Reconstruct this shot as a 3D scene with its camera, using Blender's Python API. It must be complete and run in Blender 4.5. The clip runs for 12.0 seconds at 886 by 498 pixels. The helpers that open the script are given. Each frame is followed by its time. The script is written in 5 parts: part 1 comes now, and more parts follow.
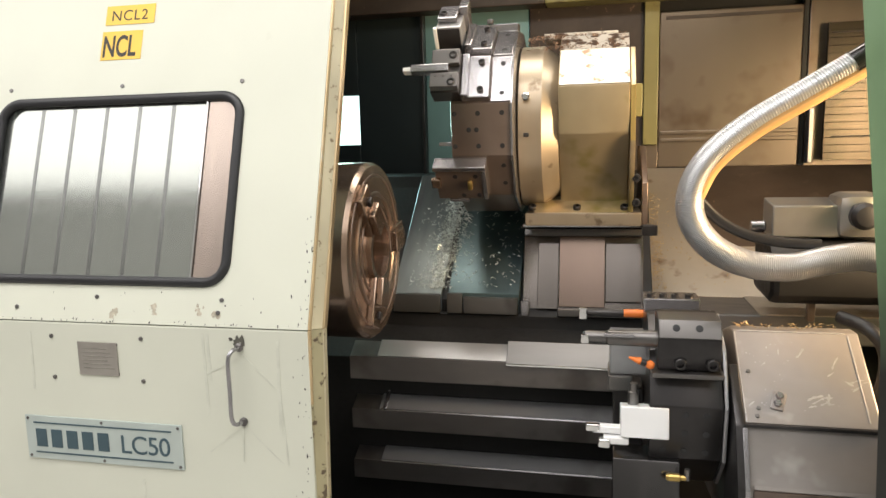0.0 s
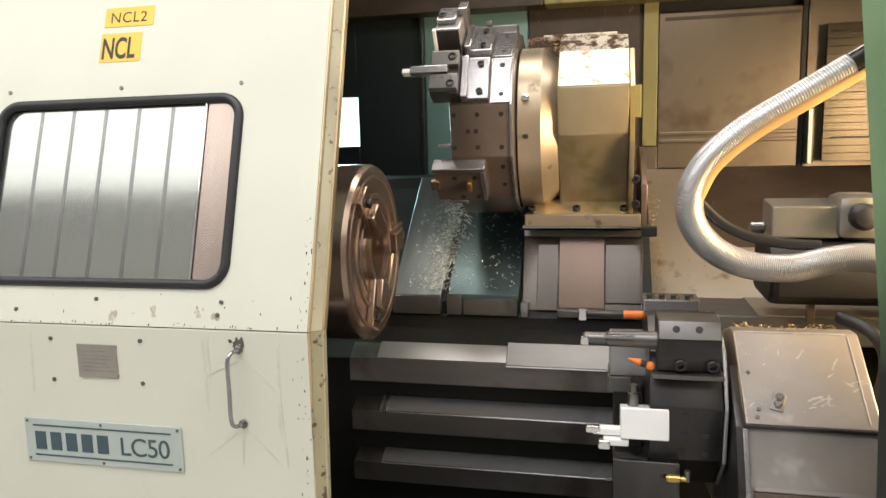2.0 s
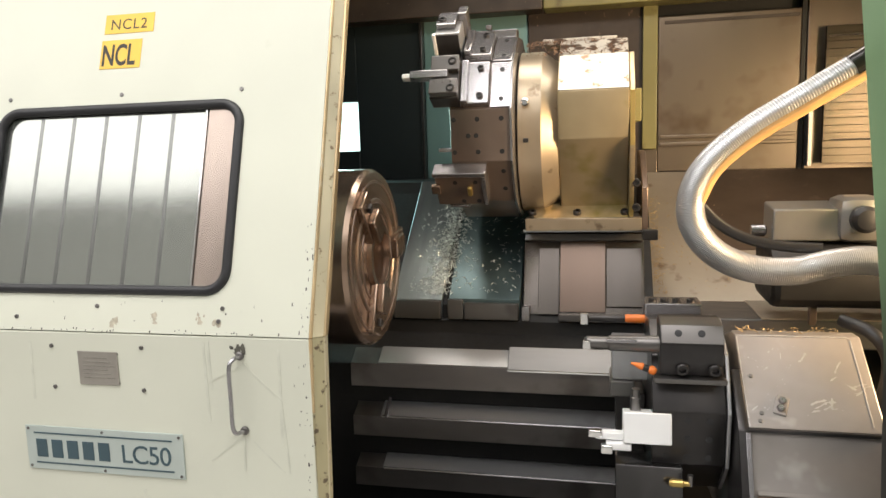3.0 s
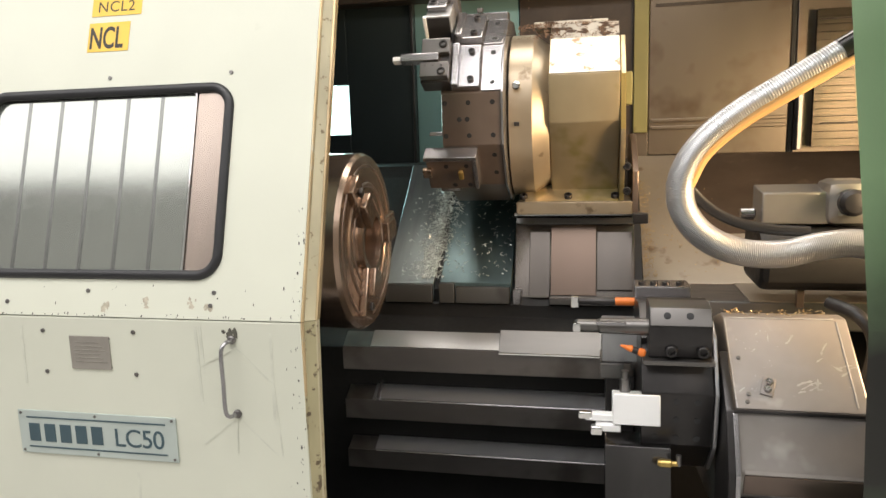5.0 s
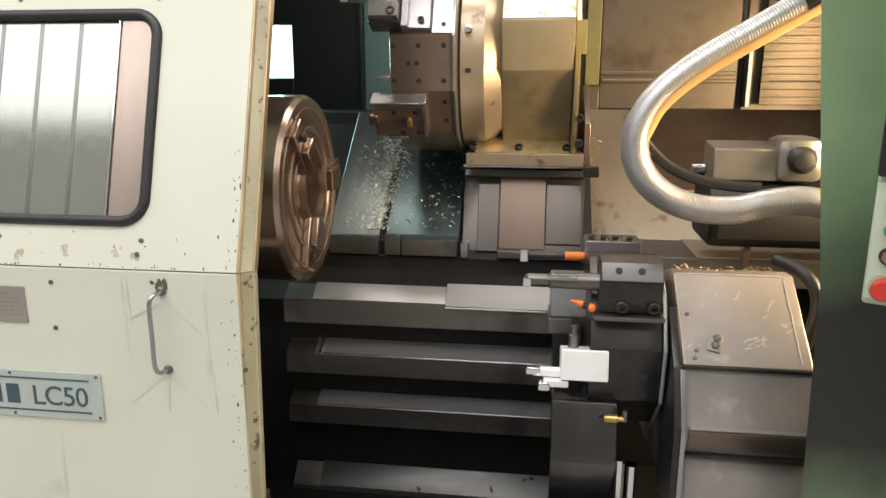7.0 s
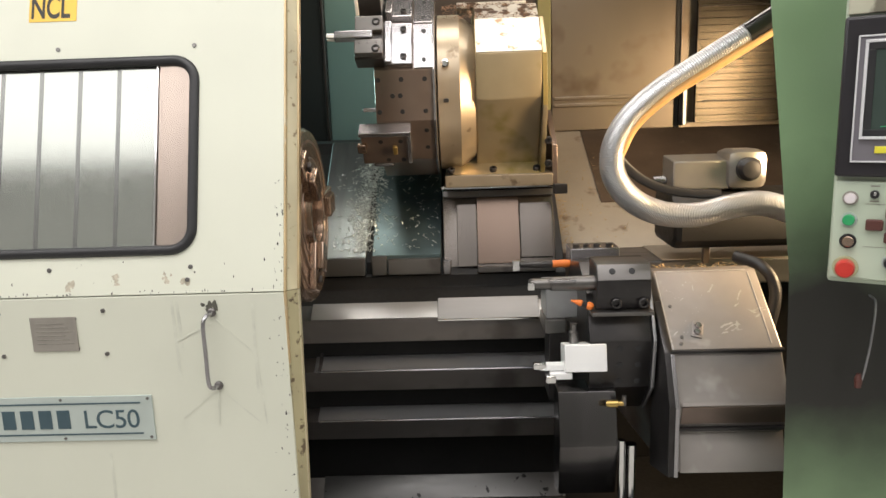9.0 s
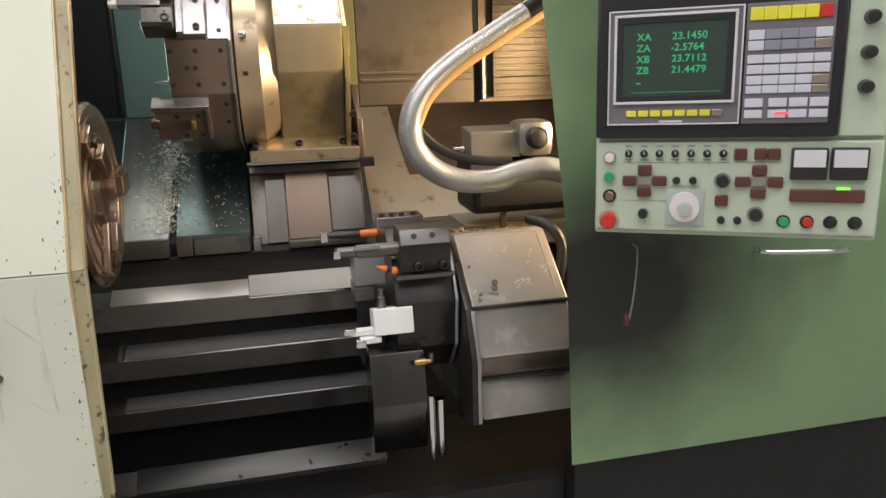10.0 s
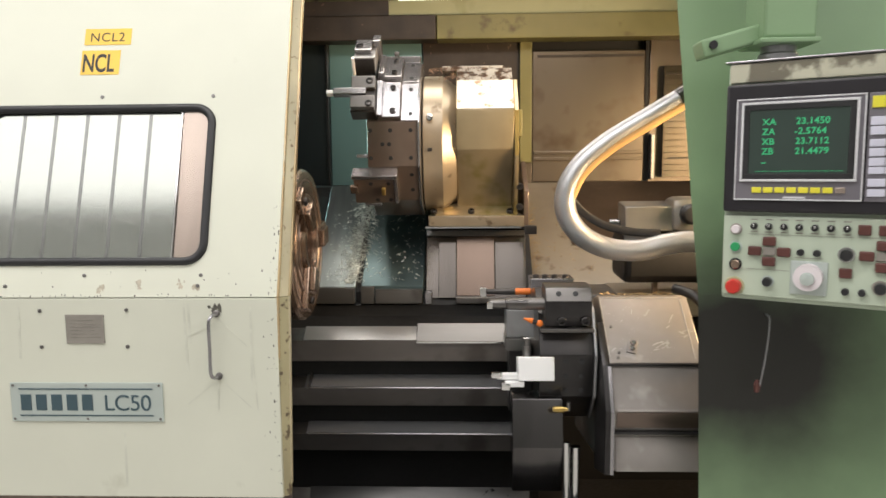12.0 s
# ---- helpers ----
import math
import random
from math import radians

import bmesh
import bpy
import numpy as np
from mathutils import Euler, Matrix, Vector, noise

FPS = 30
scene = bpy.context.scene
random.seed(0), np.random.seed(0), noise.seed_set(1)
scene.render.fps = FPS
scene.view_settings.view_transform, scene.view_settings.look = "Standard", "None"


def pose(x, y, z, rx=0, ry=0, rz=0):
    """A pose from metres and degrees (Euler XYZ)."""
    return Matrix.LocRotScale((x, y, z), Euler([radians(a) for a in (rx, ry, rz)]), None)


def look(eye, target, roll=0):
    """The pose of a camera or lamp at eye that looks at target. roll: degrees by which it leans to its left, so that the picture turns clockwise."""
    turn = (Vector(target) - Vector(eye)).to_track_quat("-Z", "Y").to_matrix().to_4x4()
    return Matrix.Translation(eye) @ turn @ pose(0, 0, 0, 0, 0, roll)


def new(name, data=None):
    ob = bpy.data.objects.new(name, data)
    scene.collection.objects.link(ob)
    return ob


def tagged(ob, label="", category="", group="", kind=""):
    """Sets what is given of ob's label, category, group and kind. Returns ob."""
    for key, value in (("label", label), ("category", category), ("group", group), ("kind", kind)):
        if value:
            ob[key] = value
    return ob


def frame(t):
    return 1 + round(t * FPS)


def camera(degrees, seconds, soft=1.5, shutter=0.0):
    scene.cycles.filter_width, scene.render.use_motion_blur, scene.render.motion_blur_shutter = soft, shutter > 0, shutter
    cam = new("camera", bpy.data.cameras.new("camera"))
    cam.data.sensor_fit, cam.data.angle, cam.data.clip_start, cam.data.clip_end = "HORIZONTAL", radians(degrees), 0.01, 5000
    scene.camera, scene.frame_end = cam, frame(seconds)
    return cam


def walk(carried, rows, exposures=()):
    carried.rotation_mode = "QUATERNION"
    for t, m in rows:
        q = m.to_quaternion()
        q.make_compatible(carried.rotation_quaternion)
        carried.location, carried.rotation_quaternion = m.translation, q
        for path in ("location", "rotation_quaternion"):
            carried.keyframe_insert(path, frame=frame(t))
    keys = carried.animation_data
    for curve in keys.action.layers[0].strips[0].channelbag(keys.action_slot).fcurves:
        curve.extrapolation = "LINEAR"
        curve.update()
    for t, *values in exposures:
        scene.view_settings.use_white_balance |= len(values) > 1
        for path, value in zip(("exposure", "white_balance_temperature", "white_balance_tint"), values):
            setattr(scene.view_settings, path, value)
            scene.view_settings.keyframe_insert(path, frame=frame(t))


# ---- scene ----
cam = camera(64.1, 12.0, shutter=0.5)
PATH = [
    (0, (0.027, 0.186, 1.437), (-0.41, 2.116, 1.148), -1.3),
    (0.5, (0.03, 0.189, 1.436), (-0.412, 2.118, 1.146), -1.2),
    (1, (0.029, 0.188, 1.436), (-0.411, 2.118, 1.147), -1.4),
    (1.5, (0.022, 0.187, 1.438), (-0.409, 2.118, 1.149), -1.4),
    (2, (0.027, 0.187, 1.437), (-0.409, 2.118, 1.152), -1.4),
    (2.5, (0.022, 0.185, 1.44), (-0.411, 2.118, 1.158), -1.5),
    (3, (0.024, 0.189, 1.44), (-0.412, 2.121, 1.165), -1.7),
    (3.5, (0.024, 0.186, 1.446), (-0.406, 2.113, 1.131), -1.5),
    (5.5, (0.027, 0.184, 1.44), (-0.384, 2.115, 1.119), -1.8),
    (6, (0.017, 0.198, 1.445), (-0.398, 2.127, 1.117), -1.0),
    (6.5, (0.009, 0.251, 1.432), (-0.302, 2.173, 0.973), 1.7),
    (6.7, (0.014, 0.257, 1.422), (-0.274, 2.182, 0.961), 1.0),
    (8.3, (-0.101, 0.143, 1.424), (-0.218, 2.101, 1.031), -1.4),
    (8.5, (-0.118, 0.122, 1.431), (-0.141, 2.077, 1.009), -2.2),
    (9, (-0.17, 0.068, 1.429), (-0.227, 2.03, 1.048), -1.9),
    (9.5, (-0.147, 0.047, 1.425), (-0.025, 2.006, 1.038), -5.9),
    (10, (-0.123, 0.020, 1.407), (0.303, 1.925, 0.955), -1.9),
    (10.5, (-0.131, -0.033, 1.404), (-0.106, 1.933, 1.028), -0.5),
    (11, (-0.085, -0.101, 1.439), (-0.283, 1.873, 1.189), -1.2),
    (11.5, (-0.04, -0.143, 1.43), (-0.19, 1.835, 1.17), -2.6),
    (12, (-0.067, -0.238, 1.39), (-0.139, 1.748, 1.166), -0.5),
]
walk(cam, [(t, look(eye, target, roll)) for t, eye, target, roll in PATH],
     [(0.0, 0.07), (8.5, 0.03), (9.0, 0.02), (9.5, -0.03), (10.0, -0.20), (10.5, 0.01), (11.0, 0.06), (12.0, 0.0)])

# ---- world and light ----
world = bpy.data.worlds.new("world")
scene.world = world
world.use_nodes = True
world.node_tree.nodes["Background"].inputs[0].default_value = (0.75, 0.85, 0.8, 1)
world.node_tree.nodes["Background"].inputs[1].default_value = 0.05
scene.view_settings.exposure = 0.0


def area(name, loc, target, sx, sy, watts, colour, spread=180):
    lamp = bpy.data.lights.new(name, "AREA")
    lamp.shape, lamp.size, lamp.size_y, lamp.energy, lamp.color = "RECTANGLE", sx, sy, watts, colour
    lamp.spread = radians(spread)
    ob = new(name, lamp)
    ob.matrix_world = look(loc, target)
    return ob


# broad lamp added under the ceiling, standing in for the hall's unseen lighting
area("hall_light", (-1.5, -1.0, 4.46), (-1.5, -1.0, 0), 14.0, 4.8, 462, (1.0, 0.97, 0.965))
area("tube_light", (-1.0, 0.4, 4.1), (-1.0, 0.4, 0), 2.4, 0.2, 40, (1.0, 0.965, 0.93))
# added white lamp over the turret, standing in for light through the top
area("top_fill_light", (0.0, 2.45, 2.38), (0.0, 2.47, 1.0), 1.6, 0.34, 13.5, (1.0, 0.93, 0.84))
# warm work lamp in the enclosure, behind the cabinet
area("work_light", (1.65, 1.88, 1.50), (-0.1, 2.55, 1.25), 0.60, 0.72, 58, (1.0, 0.70, 0.40), 118)
# daylight through the rear window of the enclosure
area("rear_window_light", (-1.30, 3.44, 1.57), (-0.6, 2.7, 1.5), 0.36, 0.22, 3.2, (0.6, 1.0, 0.95), 110)


# ---- materials ----
def mat(name, colour, rough=0.5, metal=0.0, var=0.12, scale=6.0, bump=0.0, bump_scale=60.0, dirt=None, dirt_at=0.62,
        dirt_scale=5.0, stretch=(1, 1, 1), rough_var=None, coat=0.0, spread=0.05):
    if rough_var is None:
        rough_var = 0.006 if metal > 0.4 and rough < 0.345 else 0.04
    m = bpy.data.materials.new(name)
    m.use_nodes = True
    nt = m.node_tree
    b = nt.nodes["Principled BSDF"]
    L = nt.links.new
    co = nt.nodes.new("ShaderNodeTexCoord")
    mp = nt.nodes.new("ShaderNodeMapping")
    mp.inputs["Scale"].default_value = stretch
    L(co.outputs["Object"], mp.inputs[0])
    n1 = nt.nodes.new("ShaderNodeTexNoise")
    n1.inputs["Scale"].default_value, n1.inputs["Detail"].default_value = scale, 3
    L(mp.outputs[0], n1.inputs["Vector"])
    n2 = nt.nodes.new("ShaderNodeTexNoise")
    n2.inputs["Scale"].default_value, n2.inputs["Detail"].default_value = bump_scale, 1
    L(mp.outputs[0], n2.inputs["Vector"])
    ramp = nt.nodes.new("ShaderNodeValToRGB")
    lo, hi = [max(0, c * (1 - var)) for c in colour], [min(1, c * (1 + var)) for c in colour]
    ramp.color_ramp.elements[0].position, ramp.color_ramp.elements[1].position = 0.3, 0.7
    ramp.color_ramp.elements[0].color, ramp.color_ramp.elements[1].color = (*lo, 1), (*hi, 1)
    L(n1.outputs["Fac"], ramp.inputs[0])
    out = ramp.outputs[0]
    if dirt:
        n3 = nt.nodes.new("ShaderNodeTexNoise")
        n3.inputs["Scale"].default_value, n3.inputs["Detail"].default_value, n3.inputs["Roughness"].default_value = dirt_scale, (3 if metal > 0.4 else 7), 0.55
        L(co.outputs["Object"], n3.inputs["Vector"])
        mr = nt.nodes.new("ShaderNodeMapRange")
        mr.inputs[1].default_value, mr.inputs[2].default_value = dirt_at, dirt_at + spread
        L(n3.outputs["Fac"], mr.inputs[0])
        mx = nt.nodes.new("ShaderNodeMix")
        mx.data_type = "RGBA"
        L(mr.outputs[0], mx.inputs[0])
        L(out, mx.inputs[6])
        mx.inputs[7].default_value = (*dirt, 1)
        out = mx.outputs[2]
    L(out, b.inputs["Base Color"])
    r = nt.nodes.new("ShaderNodeMapRange")
    r.inputs[1].default_value, r.inputs[2].default_value = 0.3, 0.7
    r.inputs[3].default_value, r.inputs[4].default_value = max(0.03, rough - rough_var), min(1, rough + rough_var)
    L(n2.outputs["Fac"], r.inputs[0])
    L(r.outputs[0], b.inputs["Roughness"])
    b.inputs["Metallic"].default_value = metal
    b.inputs["Coat Weight"].default_value = coat
    if bump:
        bp = nt.nodes.new("ShaderNodeBump")
        bp.inputs["Strength"].default_value, bp.inputs["Distance"].default_value = bump * (0.25 if metal > 0.4 else 1.0), 0.002
        L(n2.outputs["Fac"], bp.inputs["Height"])
        L(bp.outputs[0], b.inputs["Normal"])
    return m


def glow(name, colour, strength):
    m = bpy.data.materials.new(name)
    m.use_nodes = True
    b = m.node_tree.nodes["Principled BSDF"]
    b.inputs["Base Color"].default_value = (0, 0, 0, 1)
    b.inputs["Emission Color"].default_value = (*colour, 1)
    b.inputs["Emission Strength"].default_value = strength
    m.cycles.emission_sampling = "NONE"
    return m


CREAM = mat("cream_paint", (0.645, 0.655, 0.555), 0.36, var=0.035, scale=3, bump=0.03, bump_scale=180, dirt=(0.50, 0.50, 0.41), dirt_at=0.66, dirt_scale=6, spread=0.14, rough_var=0.06)
CREAM_EDGE = mat("worn_cream_edge", (0.46, 0.41, 0.27), 0.4, var=0.22, scale=12, bump=0.1, stretch=(1, 1, 0.35), dirt=(0.17, 0.12, 0.06), dirt_at=0.62, dirt_scale=55)
DULL_EDGE = mat("grimy_olive_edge", (0.36, 0.32, 0.19), 0.42, var=0.25, scale=12, bump=0.1, stretch=(1, 1, 0.35), dirt=(0.11, 0.08, 0.045), dirt_at=0.58, dirt_scale=40)
# Golden colour paints the reflection along the cream door edge.
GOLD_EDGE = mat("golden_glint_edge", (0.62, 0.47, 0.27), 0.26, 0.45, var=0.3, scale=14, bump=0.05, dirt=(0.62, 0.58, 0.45), dirt_at=0.6, dirt_scale=12, stretch=(1, 1, 0.2), spread=0.1)
GREEN = mat("green_paint", (0.222, 0.335, 0.19), 0.42, var=0.06, scale=3, bump=0.08, bump_scale=140, dirt=(0.17, 0.28, 0.16), dirt_at=0.64, dirt_scale=6, spread=0.15)
STEEL = mat("ground_steel", (0.375, 0.365, 0.38), 0.25, 0.9, var=0.06, scale=7, dirt=(0.35, 0.335, 0.325), dirt_at=0.66, dirt_scale=14, spread=0.1)
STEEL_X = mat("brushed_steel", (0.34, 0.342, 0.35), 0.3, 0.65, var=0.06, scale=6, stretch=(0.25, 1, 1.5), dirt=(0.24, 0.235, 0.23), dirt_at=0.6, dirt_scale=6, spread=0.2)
BROWN_STEEL = mat("oily_brown_steel", (0.20, 0.155, 0.13), 0.32, 0.75, var=0.08, scale=9, dirt=(0.165, 0.127, 0.104), dirt_at=0.62, dirt_scale=10, spread=0.15)
GREY_STEEL = mat("grey_steel_cover", (0.185, 0.175, 0.168), 0.32, 0.85, var=0.2, scale=5, stretch=(0.4, 1, 1), dirt=(0.075, 0.068, 0.06), dirt_at=0.58, dirt_scale=5, spread=0.15)
# Way cover fronts take a darker steel than their sloped tops.
COVER_FRONT = mat("dark_front_cover_steel", (0.20, 0.185, 0.178), 0.38, 0.8, var=0.2, scale=6, stretch=(0.4, 1, 1), dirt=(0.13, 0.118, 0.11), dirt_at=0.56, dirt_scale=6, spread=0.15)
DARK_STEEL = mat("black_oxide_steel", (0.045, 0.042, 0.042), 0.34, 0.6, var=0.3, scale=12, bump=0.06)
BLACK = mat("black_rubber", (0.018, 0.018, 0.02), 0.42, var=0.2, bump=0.1, bump_scale=120)
COVER_TOP = mat("matt_cover_steel", (0.195, 0.192, 0.192), 0.35, 0.8, var=0.1, scale=8, stretch=(0.3, 1, 3))
# Colour lowered to offset hall light on the lowest cover; dark flecks are chips.
LOWER_COVER = mat("dimmed_chip_strewn_steel", (0.12, 0.118, 0.118), 0.42, 0.8, var=0.2, scale=7, stretch=(0.4, 1, 1), dirt=(0.02, 0.02, 0.02), dirt_at=0.66, dirt_scale=30, spread=0.03)
DARK_GLOSS = mat("polished_dark_guard_steel", (0.12, 0.115, 0.115), 0.2, 0.92, var=0.25, scale=5, stretch=(2, 1, 0.5))
TOOL_DRUM = mat("black_tool_drum_steel", (0.05, 0.047, 0.047), 0.3, 0.7, var=0.25, scale=9)
# Near-black base colour for the bed, enclosure walls and gaps.
NEAR_BLACK = mat("near_black_steel", (0.007, 0.0065, 0.0065), 0.55, 0.1, var=0.4, scale=6, bump=0.05)
# Teal base colour holds the light that the bare sheet reflects.
TEAL_LIT_WALL = mat("teal_lit_sheet", (0.21, 0.35, 0.345), 0.3, 0.5, var=0.08, scale=3, stretch=(1, 1, 0.4))
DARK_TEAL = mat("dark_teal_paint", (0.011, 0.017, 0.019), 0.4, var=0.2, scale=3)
CHUTE_SHADE = mat("dark_chute_shade", (0.085, 0.062, 0.046), 0.35, 0.4, var=0.25, scale=5, dirt=(0.16, 0.12, 0.085), dirt_at=0.6, dirt_scale=9, spread=0.15)
CHUTE_SHEET = mat("bare_chute_sheet", (0.37, 0.33, 0.275), 0.4, 0.55, var=0.1, scale=3, bump=0.01, bump_scale=40, dirt=(0.20, 0.15, 0.11), dirt_at=0.60, dirt_scale=11, spread=0.12)
BACK_SHEET = mat("oil_filmed_steel_sheet", (0.165, 0.137, 0.112), 0.33, 0.7, var=0.16, scale=2.5, bump=0.01, bump_scale=40, dirt=(0.11, 0.078, 0.056), dirt_at=0.54, dirt_scale=5, spread=0.2, stretch=(1, 1, 0.35))
OLIVE = mat("olive_painted_steel", (0.20, 0.185, 0.075), 0.42, var=0.15, scale=4, bump=0.02, dirt=(0.08, 0.055, 0.03), dirt_at=0.58, dirt_scale=9, spread=0.12)
FLANGE = mat("tan_flange_steel", (0.345, 0.288, 0.215), 0.32, 0.65, var=0.1, scale=7, dirt=(0.16, 0.12, 0.08), dirt_at=0.64, dirt_scale=16, spread=0.1)
SPLASHED = mat("dirt_splashed_casting", (0.33, 0.305, 0.265), 0.33, 0.7, var=0.1, scale=9, dirt=(0.17, 0.11, 0.07), dirt_at=0.615, dirt_scale=24, spread=0.07, rough_var=0.015)
DIRTY_TOP = mat("paint_stripped_casting", (0.50, 0.47, 0.42), 0.42, 0.4, var=0.12, scale=9, dirt=(0.075, 0.045, 0.03), dirt_at=0.50, dirt_scale=26, spread=0.07)
PALE_OLIVE = mat("pale_olive_tone", (0.40, 0.41, 0.25), 0.45, var=0.12, scale=3, dirt=(0.26, 0.25, 0.12), dirt_at=0.55, dirt_scale=5, spread=0.2)
YELLOWED = mat("yellow_oiled_casting", (0.40, 0.325, 0.205), 0.33, 0.7, rough_var=0.015, var=0.10, scale=6, dirt=(0.29, 0.25, 0.10), dirt_at=0.53, dirt_scale=7, spread=0.14)
CAST = mat("scuffed_aluminium_cover", (0.30, 0.275, 0.258), 0.42, 0.5, var=0.16, scale=6, bump=0.03, dirt=(0.47, 0.45, 0.43), dirt_at=0.58, dirt_scale=8, spread=0.14)
CHIP_BLUE = mat("oily_slideway", (0.10, 0.145, 0.155), 0.32, 0.7, var=0.25, scale=9, bump=0.03, bump_scale=130)
SLIDE = mat("wet_ground_slideway", (0.31, 0.35, 0.355), 0.32, 0.85, var=0.15, scale=8, bump=0.02, stretch=(3, 0.4, 0.4))
CHUCK = mat("bronze_tinted_chuck_steel", (0.40, 0.30, 0.235), 0.24, 0.92, var=0.10, scale=7, dirt=(0.34, 0.25, 0.195), dirt_at=0.62, dirt_scale=9, spread=0.2)
SWARF = mat("steel_swarf", (0.70, 0.75, 0.73), 0.28, 0.75, var=0.25, scale=40)
SWARF_BROWN = mat("brown_swarf", (0.16, 0.09, 0.05), 0.45, 0.5, var=0.5, scale=50)
SWARF_GOLD = mat("gold_swarf", (0.42, 0.31, 0.17), 0.4, 0.6, var=0.4, scale=50)
CHROME = mat("chrome", (0.75, 0.75, 0.75), 0.12, 1.0, var=0.05)
ORANGE = mat("orange_plastic", (0.80, 0.20, 0.03), 0.4, var=0.1)
BRASS = mat("brass", (0.60, 0.42, 0.14), 0.3, 0.9, var=0.15)
WHITE_STEEL = mat("bright_steel_block", (0.88, 0.88, 0.88), 0.35, 0.2, var=0.04)
HOSE = mat("ribbed_metal_hose", (0.62, 0.62, 0.625), 0.34, 0.75, var=0.04, scale=8, rough_var=0.02)
# Orange base colour paints warm lamp light on the hose underside.
HOSE_WARM_LIGHT = mat("hose_warm_light", (0.60, 0.36, 0.14), 0.45, 0.1, var=0.2)
SOILED_BAND = mat("soiled_pale_paint", (0.50, 0.49, 0.38), 0.45, 0.1, var=0.12, scale=9, stretch=(1, 1, 0.4), dirt=(0.17, 0.155, 0.115), dirt_at=0.5, dirt_scale=9, spread=0.06)
PALE_PANEL = mat("pale_green_panel", (0.48, 0.55, 0.44), 0.4, var=0.05, scale=6, dirt=(0.40, 0.44, 0.36), dirt_at=0.64, dirt_scale=9, spread=0.1)
PLATE = mat("pale_nameplate_metal", (0.50, 0.56, 0.53), 0.38, 0.3, var=0.06, scale=9)
INK = mat("dark_blue_ink", (0.05, 0.09, 0.11), 0.5, var=0.1)
FAINT_INK = mat("faded_print", (0.27, 0.255, 0.225), 0.45, 0.3, var=0.2, scale=60)
SILVER = mat("bright_machined_block", (0.36, 0.35, 0.335), 0.3, 0.8, var=0.08, scale=9, dirt=(0.36, 0.32, 0.27), dirt_at=0.62, dirt_scale=14, spread=0.1)
TAG = mat("grey_data_plate", (0.36, 0.335, 0.30), 0.4, 0.5, var=0.1, scale=20)
BELLOWS = mat("shiny_slat_steel", (0.062, 0.053, 0.041), 0.24, 0.85, var=0.45, scale=11, stretch=(0.12, 1, 22), dirt=(0.10, 0.078, 0.052), dirt_at=0.6, dirt_scale=9, spread=0.15)
KEY_DULL = mat("dull_grey_keys", (0.25, 0.25, 0.31), 0.4, var=0.06)
METER_WHITE = mat("meter_white", (0.62, 0.61, 0.66), 0.4, var=0.05)
YELLOW = mat("yellow_label", (0.85, 0.54, 0.08), 0.5, var=0.05)
BLACK_INK = mat("black_ink", (0.03, 0.025, 0.02), 0.5, var=0.1)
SLAT = mat("reflective_guard_steel", (0.47, 0.49, 0.455), 0.13, 0.9, var=0.03, scale=3, rough_var=0.015)
SLAT_JOINT = mat("dull_joint_steel", (0.25, 0.255, 0.245), 0.24, 0.85, var=0.05, scale=5)
SLAT_BROWN = mat("brown_guard_edge", (0.47, 0.39, 0.34), 0.26, 0.8, var=0.10, scale=5, stretch=(4, 1, 0.4))
SCREEN_GLASS = mat("dark_screen_glass", (0.037, 0.056, 0.048), 0.12, var=0.1, rough_var=0.03)
BEZEL = mat("dark_purple_grey_bezel", (0.015, 0.013, 0.017), 0.4, var=0.12, bump=0.05)
BEZEL_GREY = mat("grey_bezel", (0.16, 0.15, 0.17), 0.38, var=0.08)
RIM_WHITE = mat("pale_bezel_line", (0.62, 0.62, 0.64), 0.35, var=0.05)
KEY_WHITE = mat("pale_keys", (0.58, 0.58, 0.68), 0.4, var=0.05)
KEY_YELLOW = mat("yellow_keys", (0.72, 0.66, 0.05), 0.4, var=0.05)
KEY_BROWN = mat("brown_keys", (0.10, 0.035, 0.028), 0.4, var=0.15)
KEY_RED = mat("red_button", (0.52, 0.035, 0.025), 0.35, var=0.08)
KEY_GREEN = mat("green_button", (0.03, 0.33, 0.12), 0.35, var=0.08)
DIAL = mat("pale_pink_dial", (0.72, 0.66, 0.68), 0.35, var=0.05)
DARK_BROWN = mat("dark_oily_brown", (0.045, 0.033, 0.026), 0.45, 0.2, var=0.3, scale=8, bump=0.05, dirt=(0.20, 0.13, 0.10), dirt_at=0.68, dirt_scale=40)
SADDLE = mat("ground_saddle_steel", (0.15, 0.134, 0.123), 0.25, 0.88, var=0.07, scale=4, stretch=(3, 1, 0.3))
SADDLE_BROWN = mat("copper_tinted_saddle_steel", (0.20, 0.148, 0.12), 0.23, 0.88, var=0.07, scale=4, stretch=(3, 1, 0.3))
PALE_SCUFF = mat("pale_scuff", (0.41, 0.39, 0.37), 0.4, 0.3, var=0.15, scale=60)
SMUDGE = mat("brown_smudge", (0.44, 0.40, 0.31), 0.5, var=0.3, scale=80)
DARK_SMUDGE = mat("dark_oily_smudge", (0.10, 0.095, 0.078), 0.5, var=0.3, scale=80)
SCUFF = mat("faint_scuff", (0.61, 0.62, 0.53), 0.4, var=0.1, scale=30)
GREEN_TEXT = glow("green_screen_text", (0.05, 0.62, 0.24), 0.75)
RED_LED = glow("red_led", (1.0, 0.1, 0.15), 1.6)
GREEN_LED = glow("green_led", (0.3, 1.0, 0.1), 1.6)
LIT = glow("light_opening", (0.93, 1.0, 0.80), 3.0)
SKY_WIN = glow("rear_daylight", (0.72, 1.0, 0.95), 2.2)
LAMP = glow("lamp_glow", (1.0, 0.97, 0.86), 4.0)
